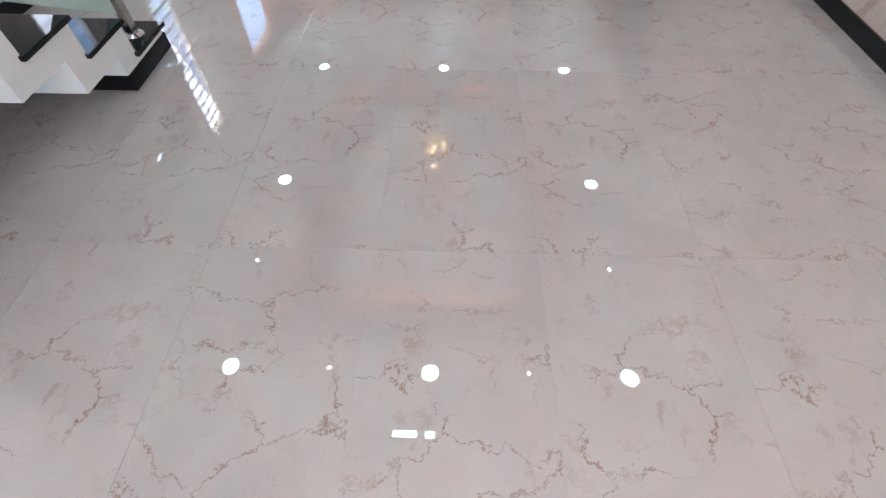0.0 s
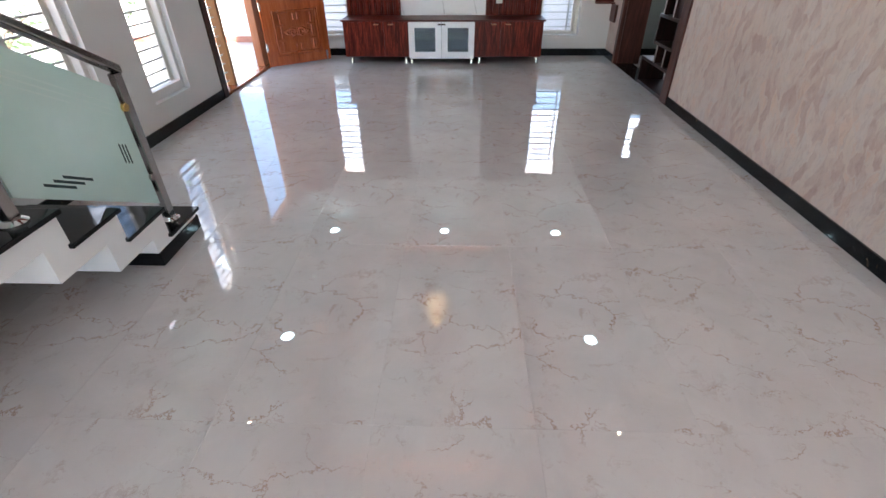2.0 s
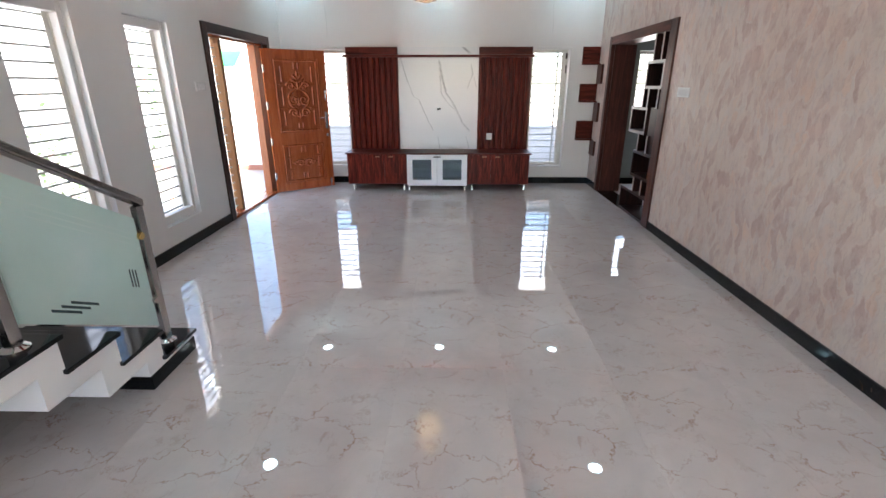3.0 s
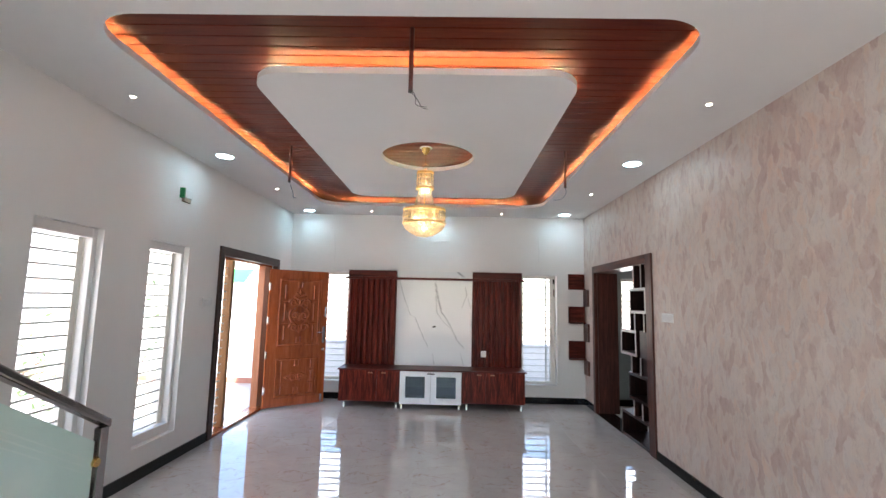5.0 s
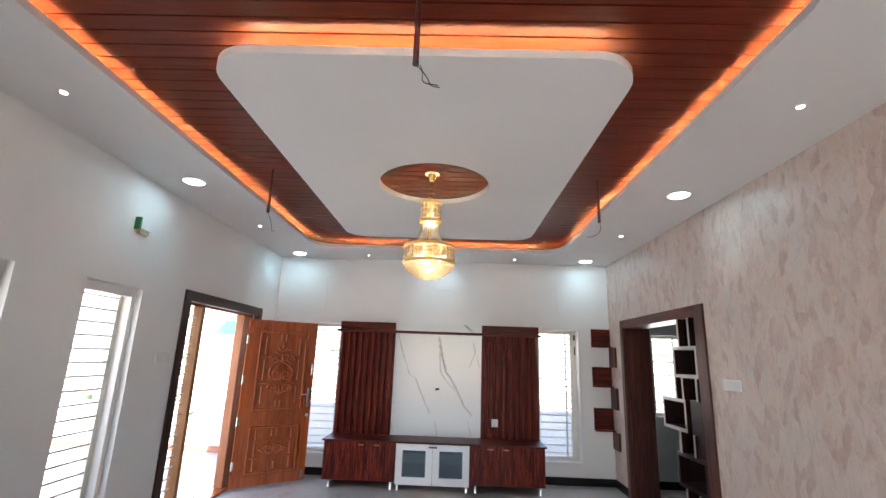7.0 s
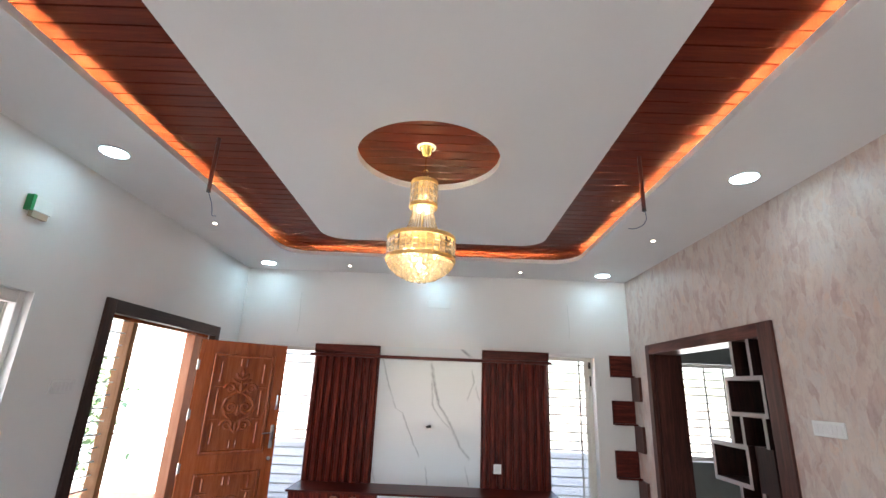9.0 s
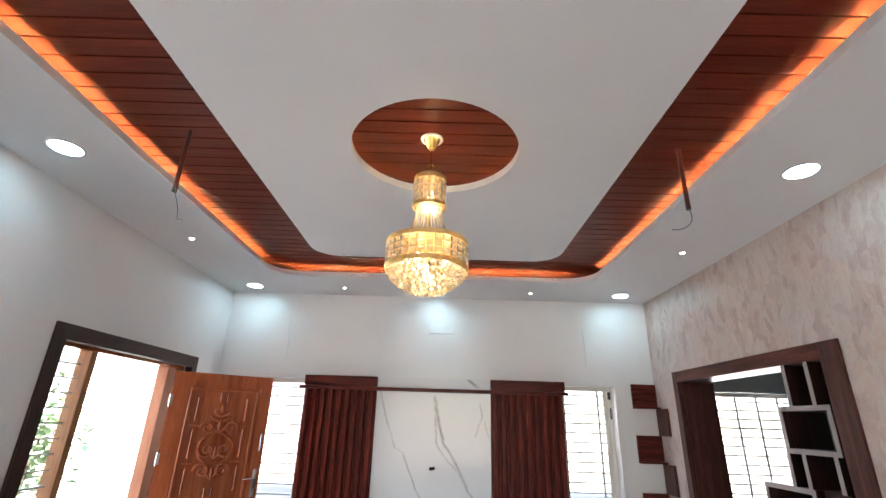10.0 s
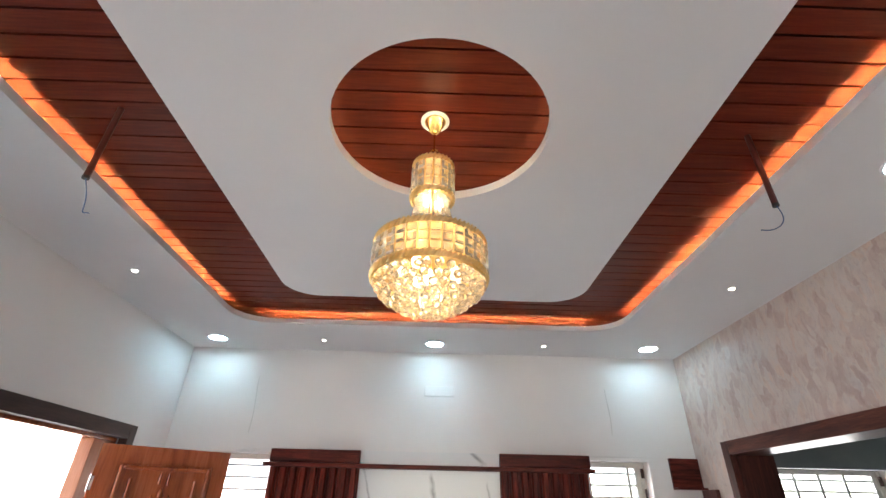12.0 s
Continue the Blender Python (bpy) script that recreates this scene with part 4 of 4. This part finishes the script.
for n in range(2, NS + 1):
    foot = 1.858 if n == 2 else riser_y(n) - 0.125
    back = riser_y(n + 1) - 0.125 if n < NS else Y1 - GO * NS
    box(bm, SX0, foot, tread_z(n - 1) - 0.022, SX1, riser_y(n), tread_z(n) - 0.118)
    box(bm, SX0, back, tread_z(n) - 0.118, SX1, riser_y(n), tread_z(n) - 0.022)
part("folded_slab", bm, WHITE, stair)
part("plinth", soften(boxes((SX0, 1.858, 0.0, SX1 + 0.004, Y1, 0.085)), 0.003, 1), GRANITE, stair, "black granite plinth")
for n in range(1, NS + 1):
    y1 = Y1 - GO * (n - 1)
    part("tread", soften(boxes((SX0, y1 - GO - 0.02 if n < NS else y1 - GO, tread_z(n) - 0.021, SX1 + 0.02, y1 + 0.012, tread_z(n))), 0.004, 2), GRANITE, stair, "black granite tread")
# out-of-view walls added so front light stays off the floor below
solid("stair_light_blocker", boxes((SX0, YF, -0.04, SX1 - 0.03, -0.30, 3.0), (SX0, 0.35, -0.04, SX1 - 0.03, 0.45, 0.70), (SX1 - 0.13, -0.30, -0.04, SX1 - 0.03, 0.35, 0.80)), WHITE, "unseen white walls added to keep light from under the stairs")
rail = thing("stair_railing", (-1.45, 2.145, tread_z(1)), "steel handrail with frosted green glass panels", "railing")
RXX = -1.45
slope = 0.572
for y, base, topz in ((2.145, tread_z(1), 0.965), (1.315, tread_z(4), 0.965 + slope * 0.83), (0.46, tread_z(7), 0.965 + slope * 1.685)):
    bm = soften(boxes((RXX - 0.02, y - 0.025, base, RXX + 0.02, y + 0.025, topz - 0.01)), 0.003, 1)
    post = part("post", bm, STEEL, rail, "square steel post")
    bm = bmesh.new()
    lathe(bm, (RXX, y), [(0.050, base), (0.050, base + 0.006), (0.032, base + 0.020), (0.030, base + 0.021)], 24)
    part("flange", bm, CHROME, post, smooth=40)
bm = bmesh.new()
for ya, yb in ((2.17, -0.2),):
    za, zb = 0.965, 0.965 + slope * (2.17 - yb)
    v = [bm.verts.new((x, y, z + d)) for y, z in ((ya, za), (yb, zb)) for x, d in ((RXX - 0.03, -0.02), (RXX + 0.03, -0.02), (RXX + 0.03, 0.022), (RXX - 0.03, 0.022))]
    for f in ((0, 1, 2, 3), (7, 6, 5, 4), (0, 4, 5, 1), (1, 5, 6, 2), (2, 6, 7, 3), (3, 7, 4, 0)):
        bm.faces.new([v[k] for k in f])
part("handrail", soften(bm, 0.008, 2), STEEL, rail, "wide steel handrail")
for ya, yb in ((2.10, 1.36), (1.27, 0.51)):
    def zt(y):
        return 0.895 + slope * (2.105 - y)

    def zl(y):
        return 0.255 + slope * (2.11 - y)
    bm = bmesh.new()
    prof = [(ya, zl(ya)), (ya, zt(ya)), (yb, zt(yb)), (yb, zl(yb))]
    lo = [bm.verts.new((RXX - 0.005, y, z)) for y, z in prof]
    hi = [bm.verts.new((RXX + 0.005, y, z)) for y, z in prof]
    bm.faces.new(lo), bm.faces.new(hi)
    for j in range(len(prof)):
        i = (j + 1) % len(prof)
        bm.faces.new((lo[j], lo[i], hi[i], hi[j]))
    pane = part("glass_panel", bm, FROST, rail, "frosted green glass panel with etched bars")
    for k in range(3):  # slanting clear bars near the foot, and short ones by the post
        yy = ya - 0.36 - 0.05 * k
        zz = zl(yy) + 0.105 - 0.024 * k
        bm = bmesh.new()
        v = [bm.verts.new((RXX + 0.0062, y, z + d)) for y, z in ((yy, zz), (yy - 0.14, zz + slope * 0.14)) for d in (0, 0.014)]
        bm.faces.new((v[0], v[2], v[3], v[1]))
        part("etched_bar", bm, ETCH, pane, "clear etched bar")
        zz = zt(ya) - 0.36 + 0.01 * k
        part("etched_bar", boxes((RXX + 0.0055, ya - 0.085 - 0.020 * k, zz, RXX + 0.0065, ya - 0.076 - 0.020 * k, zz + 0.10)), ETCH, pane, "clear etched bar")
    for o in (0.10, 0.13, 0.16):
        bm = bmesh.new()
        v = [bm.verts.new((RXX + 0.006, y, z + d)) for y, z in ((ya - 0.05, zt(ya - 0.05) - o), (yb, zt(yb) - o)) for d in (0, 0.008)]
        bm.faces.new((v[0], v[2], v[3], v[1]))
        part("etched_line", bm, ETCH_PALE, pane, "pale etched line")
    for z in (0.80, 0.42):
        y = ya + 0.012
        zz = z + (slope * (2.095 - ya))
        bm = bmesh.new()
        rod(bm, (RXX - 0.022, y, zz), (RXX + 0.022, y, zz), 0.022, 18)
        part("clamp", soften(bm, 0.004, 1), BRASS if z > 0.5 else STEEL, rail, "round glass clamp", smooth=40)

# ---- ceiling lights ----


def downlight(x, y):
    d = thing("downlight", (x, y, ZC), "round flush white LED downlight, lit", "downlight", "ceiling downlights")
    bm = bmesh.new()
    lathe(bm, (x, y), [(0.094, ZC), (0.094, ZC - 0.004), (0.088, ZC - 0.008), (0.083, ZC - 0.008), (0.080, ZC - 0.004), (0.080, ZC)], 40, True)
    part("trim_ring", bm, PLASTIC, d, smooth=50)
    bm = bmesh.new()
    lathe(bm, (x, y), [(0.0795, ZC - 0.001), (0.0795, ZC - 0.006)], 40)
    part("diffuser", bm, COOL, d, "glowing cool white diffuser")


def spotlight(x, y):
    d = thing("spotlight", (x, y, ZC), "tiny round recessed LED spotlight, lit", "spotlight", "small ceiling spotlights")
    bm = bmesh.new()
    lathe(bm, (x, y), [(0.024, ZC), (0.024, ZC - 0.004), (0.018, ZC - 0.006), (0.016, ZC - 0.002), (0.016, ZC)], 24, True)
    part("trim_ring", bm, PLASTIC, d, smooth=50)
    bm = bmesh.new()
    lathe(bm, (x, y), [(0.0155, ZC - 0.001), (0.0155, ZC - 0.004)], 20)
    part("lens", bm, SPOT, d, "glowing warm lens")


for p in ((-2.085, 4.33), (2.063, 4.36), (-2.07, 7.10), (0.0, 7.12), (2.06, 7.10), (-1.985, 1.655), (0.025, 1.65), (2.0, 1.65)):
    downlight(*p)
for p in ((-2.085, 2.97), (2.05, 2.96), (-2.07, 5.69), (2.06, 5.70), (-1.06, 7.10), (1.047, 7.10), (-0.99, 1.68), (1.01, 1.68)):
    spotlight(*p)


for x0, x1 in ((-0.29, -0.08), (0.007, 0.085)):
    d = thing("ceiling_light", ((x0 + x1) / 2, 1.06, ZC), "small rectangular white ceiling light, lit", "ceiling light")
    part("frame", soften(boxes((x0 - 0.008, 1.025, ZC - 0.006, x1 + 0.008, 1.095, ZC)), 0.002, 1), PLASTIC, d)
    part("diffuser", boxes((x0, 1.033, ZC - 0.008, x1, 1.087, ZC - 0.0062)), COOL, d, "glowing diffuser")


def fan_rod(x, y, dx, dy, drop, blue):
    r = thing("fan_hook_rod", (x, y, 2.77), "red-oxide fan hanging rod with loose wires", "fan rod", "unused fan rods")
    bm = bmesh.new()
    rod(bm, (x, y, 2.77), (x, y, ZW), 0.0125, 12)
    part("pipe", bm, ROD, r, smooth=40)
    bm = bmesh.new()
    rod(bm, (x, y, 2.764), (x, y, 2.775), 0.0135, 12)
    part("collar", bm, RUBBER, r)
    for k, s in enumerate((1.0,) if blue else (1.0, 0.82)):
        bm = bmesh.new()
        pts = []
        for j in range(15):
            t = j / 14
            pts.append((x + dx * s * t ** 1.5 + 0.02 * math.sin(5 * t + k), y + dy * s * t + 0.008 * k, 2.77 - drop * math.sin(min(t * 1.9, 1.75)) * s - 0.02 * t))
        tube(bm, pts, 0.0022, 6)
        part("wire", bm, RUBBER if k or not blue else BLUE, r, smooth=60)


BLUE = plain("blue_wire", (0.03, 0.10, 0.25), (0.02, 0.08, 0.2), 0.4)
fan_rod(0.0, 2.285, 0.12, 0.02, 0.075, False)
fan_rod(-1.405, 4.316, 0.10, 0.0, 0.15, True)
fan_rod(1.383, 4.356, -0.10, -0.02, 0.12, True)

# ---- chandelier ----
QX, QY = -0.03, 4.33
ch = thing("chandelier", (QX, QY, ZW), "gold and crystal chandelier, lit, hanging below the round recess", "chandelier")
bm = bmesh.new()
lathe(bm, (QX, QY), [(0.048, ZW - 0.004), (0.046, ZW - 0.012), (0.034, ZW - 0.030), (0.022, ZW - 0.062), (0.012, ZW - 0.070)], 32)
part("canopy", bm, BRASS, ch, "brass ceiling cup", smooth=50)
bm = bmesh.new()
lathe(bm, (QX, QY), [(0.045, ZW), (0.063, ZW), (0.063, ZW - 0.005), (0.045, ZW - 0.008)], 36, True)
part("ceiling_rose", bm, PLASTIC, ch, "white ceiling rose ring", smooth=40)
bm = bmesh.new()
rod(bm, (QX, QY, 2.93), (QX, QY, ZW - 0.055), 0.004, 8)
tube(bm, [(QX + 0.022 * math.sin(a), QY, 2.955 + 0.03 * math.cos(a)) for a in [0.2 + 0.42 * k for k in range(15)]], 0.003, 6)
part("hook", bm, BRASS, ch, smooth=60)


def rope_ring(z, r, n=64):
    """A twisted gold band: slanted beads all round."""
    bm = bmesh.new()
    lathe(bm, (QX, QY), [(r - 0.010, z - 0.011), (r - 0.001, z - 0.011), (r - 0.001, z + 0.011), (r - 0.010, z + 0.011)], 48, True)
    for k in range(n):
        a = 2 * math.pi * k / n
        b = a + 2 * math.pi / n * 0.9
        tube(bm, [(QX + r * math.cos(a), QY + r * math.sin(a), z - 0.012), (QX + (r + 0.004) * math.cos((a + b) / 2), QY + (r + 0.004) * math.sin((a + b) / 2), z), (QX + r * math.cos(b), QY + r * math.sin(b), z + 0.012)], 0.0052, 5)
    part("rope_band", bm, GOLD, ch, "twisted gold band", smooth=60)


def gem(w, h, d):
    """A flat cut crystal with a bevelled face, standing in the x-z plane."""
    bm = bmesh.new()
    back = [bm.verts.new((sx * w / 2, 0, sz * h / 2)) for sx, sz in ((-1, -1), (1, -1), (1, 1), (-1, 1))]
    mid = [bm.verts.new((sx * w / 2, -d * 0.4, sz * h / 2)) for sx, sz in ((-1, -1), (1, -1), (1, 1), (-1, 1))]
    face = [bm.verts.new((sx * w * 0.28, -d, sz * h * 0.28)) for sx, sz in ((-1, -1), (1, -1), (1, 1), (-1, 1))]
    bm.faces.new(back), bm.faces.new(face)
    for p, q in ((back, mid), (mid, face)):
        for k in range(4):
            bm.faces.new((p[k], p[(k + 1) % 4], q[(k + 1) % 4], q[k]))
    return mesh_of("crystal", bm, CRYSTAL)


def gem_wall(z0, z1, r, cols, rows):
    me = gem(2 * math.pi * r / cols * 0.84, (z1 - z0) / rows * 0.86, 0.010)
    for i in range(cols):
        a = 2 * math.pi * (i + 0.5) / cols
        for j in range(rows):
            z = z0 + (z1 - z0) * (j + 0.5) / rows
            piece("crystal", me, ch, pose(r * math.cos(a), r * math.sin(a), z - ZW, 0, 0, math.degrees(a) + 90))
    bm = bmesh.new()
    for i in range(cols):
        a = 2 * math.pi * i / cols
        rod(bm, (QX + r * math.cos(a), QY + r * math.sin(a), z0), (QX + r * math.cos(a), QY + r * math.sin(a), z1), 0.002, 5)
    for j in range(1, rows):
        z = z0 + (z1 - z0) * j / rows
        lathe(bm, (QX, QY), [(r - 0.002, z - 0.0015), (r + 0.002, z - 0.0015), (r + 0.002, z + 0.0015), (r - 0.002, z + 0.0015)], cols, True)
    part("setting", bm, GOLD, ch, "thin gold wire setting")


TOPZ, TOPB, DRT, DRB, TR, DR = 2.885, 2.725, 2.503, 2.370, 0.080, 0.205
rope_ring(TOPZ, TR, 30)
rope_ring(TOPB, TR + 0.004, 30)
gem_wall(TOPB + 0.014, TOPZ - 0.014, TR, 16, 3)
rope_ring(DRT, DR, 72)
rope_ring(DRB, DR + 0.003, 72)
gem_wall(DRB + 0.014, DRT - 0.014, DR, 32, 3)
bm = bmesh.new()
lathe(bm, (QX, QY), [(0.02, DRT + 0.002), (DR - 0.01, DRT + 0.002), (DR - 0.01, DRT + 0.006), (0.02, DRT + 0.006)], 48, True)
lathe(bm, (QX, QY), [(0.01, TOPZ - 0.004), (TR - 0.006, TOPZ - 0.004), (TR - 0.006, TOPZ), (0.01, TOPZ)], 32, True)
rod(bm, (QX, QY, DRB + 0.03), (QX, QY, TOPZ), 0.008, 10)
part("frame_plate", bm, GOLD, ch, "gold frame plates and stem", smooth=40)
# neck: strands of beads that flare from the top drum to the wide drum
bead = bmesh.new()
bmesh.ops.create_icosphere(bead, subdivisions=1, radius=0.0058)
template = [v.co.copy() for v in bead.verts]
tris = [[v.index for v in f.verts] for f in bead.faces]
bead.free()
verts, faces = [], []
for i in range(30):
    a = 2 * math.pi * i / 30
    for j in range(17):
        t = j / 16
        r = 0.060 + 0.035 * t + 0.030 * t ** 3
        z = 2.715 - (2.715 - DRT - 0.012) * t
        c = Vector((r * math.cos(a), r * math.sin(a), z - ZW))
        k = len(verts)
        verts += [c + v for v in template]
        faces += [[k + n for n in f] for f in tris]
me = bpy.data.meshes.new("bead_strand")
me.from_pydata(verts, [], faces)
me.materials.append(CRYSTAL)
ob = new("bead_strand", me)
ob.parent = ch
tagged(ob, "flaring strands of small crystal beads", kind="stuff")
# bowl of hanging balls
bm = bmesh.new()
bmesh.ops.create_icosphere(bm, subdivisions=2, radius=0.0165)
ball = mesh_of("crystal_ball", bm, CRYSTAL, 20)
rng = random.Random(4)
for ring_n, (rr, zz) in enumerate(((0.190, 2.347), (0.174, 2.322), (0.150, 2.300), (0.122, 2.281), (0.090, 2.266), (0.058, 2.256), (0.025, 2.250))):
    count = max(3, int(2 * math.pi * rr / 0.037))
    for i in range(count):
        a = 2 * math.pi * (i + 0.5 * (ring_n % 2)) / count + rng.uniform(-0.03, 0.03)
        piece("crystal_ball", ball, ch, pose(rr * math.cos(a), rr * math.sin(a), zz - ZW + rng.uniform(-0.004, 0.004)))
bm = bmesh.new()
for rr, zz in ((0.190, 2.365), (0.148, 2.320), (0.090, 2.285)):
    lathe(bm, (QX, QY), [(rr - 0.002, zz), (rr + 0.002, zz), (rr + 0.002, zz + 0.003), (rr - 0.002, zz + 0.003)], 40, True)
for i in range(12):
    a = 2 * math.pi * i / 12
    tube(bm, [(QX + r * math.cos(a), QY + r * math.sin(a), z) for r, z in ((0.204, 2.370), (0.148, 2.320), (0.09, 2.285), (0.02, 2.27))], 0.0015, 4)
part("bowl_frame", bm, GOLD, ch, "fine gold wire bowl")
for dx, dy, z in ((0.09, 0.0, 2.40), (-0.045, 0.08, 2.40), (-0.045, -0.08, 2.40), (0.0, -0.10, 2.33), (0.03, 0.02, 2.31), (0.028, 0.0, 2.70), (-0.02, -0.02, 2.70), (0.0, 0.03, 2.80), (0.10, 0.08, 2.42), (-0.10, 0.05, 2.43), (-0.02, 0.11, 2.33)):
    bm = bmesh.new()
    lathe(bm, (QX + dx, QY + dy), [(0.001, z + 0.035), (0.010, z + 0.028), (0.017, z + 0.008), (0.017, z - 0.006), (0.010, z - 0.02), (0.001, z - 0.025)], 12)
    part("bulb", bm, BULB, ch, "glowing warm bulb", smooth=60)

# ---- small wall things ----


def switch_plate(x, out, y0, y1, z0, z1, label, n):
    s = thing("switch_plate", (x, (y0 + y1) / 2, z0), label, "switch")
    part("plate", soften(boxes((min(x, x + out * 0.01), y0, z0, max(x, x + out * 0.01), y1, z1)), 0.003), PLASTIC, s)
    w = (y1 - y0 - 0.03) / n
    for k in range(n):
        a = y0 + 0.015 + w * k
        part("rocker", soften(boxes((min(x + out * 0.01, x + out * 0.013), a + 0.003, z0 + 0.018, max(x + out * 0.01, x + out * 0.013), a + w - 0.003, z1 - 0.018)), 0.001, 1), LACQUER, s)


switch_plate(XL, 1, 4.77, 4.97, 1.49, 1.58, "white switch plate on the white wall beside the entrance", 5)
switch_plate(XR, -1, 4.43, 4.67, 1.44, 1.53, "white switch plate on the pink textured wall", 6)
bx = thing("junction_box", (XL, 4.30, 2.55), "white junction box with a green edge and a beige flap", "junction box")
part("box", soften(boxes((XL, 4.235, 2.575, XL + 0.035, 4.38, 2.66)), 0.004), PLASTIC, bx)
part("side_cover", boxes((XL, 4.212, 2.565, XL + 0.045, 4.234, 2.665)), GREEN, bx, "green plastic cover")
part("flap", boxes((XL, 4.25, 2.535, XL + 0.03, 4.36, 2.574)), BEIGE, bx, "beige paper flap")
ac = thing("blank_plate", (0.06, YB, 2.60), "white blank cover plate high on the back wall", "cover plate")
part("plate", soften(boxes((-0.087, YB - 0.010, 2.60, 0.204, YB, 2.70)), 0.003), PLASTIC, ac)
for x, z0, z1 in ((-1.715, 2.23, 2.74), (1.705, 2.28, 2.71)):
    bm = bmesh.new()
    tube(bm, [(x + 0.008 * math.sin(5 * k / 8), YB - 0.003, z0 + (z1 - z0) * k / 8) for k in range(9)], 0.0025, 5)
    tagged(new("wall_wire", mesh_of("wall_wire", bm, GRILL)), "thin grey wire running down the white wall", "wire")

# ---- outdoors ----
solid("ground", boxes((-400, -400, -0.5, 400, 400, -0.30)), EARTH, "dry earth ground")
solid("porch_floor", boxes((-6.4, 1.5, -0.30, XL - T, 8.6, -0.01)), PORCH, "grey tiled porch floor")
solid("tile_skirting", boxes((-6.4, 8.585, -0.009, XL - T, 8.598, 0.09)), REDTILE, "red clay tile skirting along the compound wall")
solid("boundary_wall", boxes((-6.7, -2.0, -0.30, -6.5, 9.6, 2.7)), OUTWHITE, "white neighbouring boundary wall")
solid("compound_wall", boxes((-6.45, 8.6, -0.30, 9.0, 8.75, 0.80), (-6.45, 8.57, 0.80, 9.0, 8.78, 0.83)), OUTWHITE, "low white compound wall")


def shrub(x, y, h, spread, seed, n=900):
    g = random.Random(seed)
    t = thing("tree", (x, y, -0.30), "small green leafy garden tree", "tree")
    bm = bmesh.new()
    limbs = []
    tube(bm, [(x, y, -0.30), (x + 0.03, y, 0.2), (x - 0.02, y + 0.04, 0.6)], [0.05, 0.04, 0.03], 8)
    for k in range(7):
        a, l = g.uniform(0, 6.28), g.uniform(0.6, 1.0)
        e = (x + spread * l * math.cos(a), y + spread * l * math.sin(a), h * g.uniform(0.45, 1.0))
        tube(bm, [(x, y, 0.3), ((x + e[0]) / 2, (y + e[1]) / 2, (0.5 + e[2]) / 2), e], [0.025, 0.016, 0.006], 6)
        limbs.append(e)
    part("trunk", bm, BARK, t)
    vs, fs = [], []
    for k in range(n):
        e = g.choice(limbs)
        c = Vector((e[0] + g.gauss(0, 0.22), e[1] + g.gauss(0, 0.22), max(0.0, e[2] + g.gauss(-0.1, 0.25))))
        q = Euler((g.uniform(-1, 1), g.uniform(-1, 1), g.uniform(0, 6.3))).to_matrix()
        l = g.uniform(0.06, 0.12)
        i = len(vs)
        vs += [c + q @ Vector(p) for p in ((0, 0, 0), (l * 0.3, l * 0.5, 0.01), (0, l * 1.2, 0), (-l * 0.3, l * 0.5, 0.01))]
        fs.append((i, i + 1, i + 2, i + 3))
    me = bpy.data.meshes.new("crown")
    me.from_pydata(vs, [], fs)
    me.materials.append(LEAF)
    ob = new("crown", me)
    ob.parent = t
    ob.matrix_basis = Matrix.Translation((-x, -y, 0.30))


shrub(-5.2, 5.4, 0.95, 0.6, 1, 350)
shrub(-3.95, 6.98, 1.9, 0.10, 2, 700)
house = thing("house", (-10, 21, -0.3), "white neighbouring house with a green awning", "house")
part("wall", boxes((-15, 19, -0.3, -6.5, 26, 3.4)), OUTWHITE, house)
part("roof", boxes((-15.3, 18.7, 3.4, -6.2, 26.3, 3.6)), OUTWHITE, house)
bm = bmesh.new()
v = [bm.verts.new(p) for p in ((-8.9, 19.0, 2.75), (-8.1, 19.0, 2.75), (-8.1, 18.2, 2.2), (-8.9, 18.2, 2.2), (-8.9, 19.0, 2.79), (-8.1, 19.0, 2.79), (-8.1, 18.2, 2.24), (-8.9, 18.2, 2.24))]
for f in ((0, 1, 2, 3), (7, 6, 5, 4), (0, 4, 5, 1), (1, 5, 6, 2), (2, 6, 7, 3), (3, 7, 4, 0)):
    bm.faces.new([v[k] for k in f])
part("awning", bm, GREEN, house, "sloping green awning")

# ---- floor tiles ----
GROUT = plain("cream_grout", (0.56, 0.53, 0.51), (0.50, 0.47, 0.45), 0.3)
floor = solid("floor", boxes((XL - 0.02, YF, -0.05, XN, YB, -0.0012)), GROUT, "polished cream marble tiles with brown veins")
prints = []
for shift in (0.0, 0.37, 0.81, 1.43):
    me = mesh_of("tile", soften(boxes((-0.2997, -0.5997, -0.006, 0.2997, 0.5997, 0.0)), 0.0003, 1), FLOOR)
    at = me.attributes.new("print", "FLOAT", "POINT")
    at.data.foreach_set("value", [shift] * len(me.vertices))
    prints.append(me)
lay = random.Random(11)
for i in range(9):
    for j in range(10):
        me = prints[(j + (i // 5)) % 4 if lay.random() < 0.8 else lay.randrange(4)]
        piece("tile", me, floor, pose(-2.17 + 0.6 * i, -3.75 + 1.2 * j + 0.45, 0, lay.uniform(-0.008, 0.008), lay.uniform(-0.008, 0.008)))
for i in range(5):
    for j in range(4):
        piece("tile", prints[j % 4], floor, pose(3.24 + 0.6 * i, 3.45 + 1.2 * j, 0))
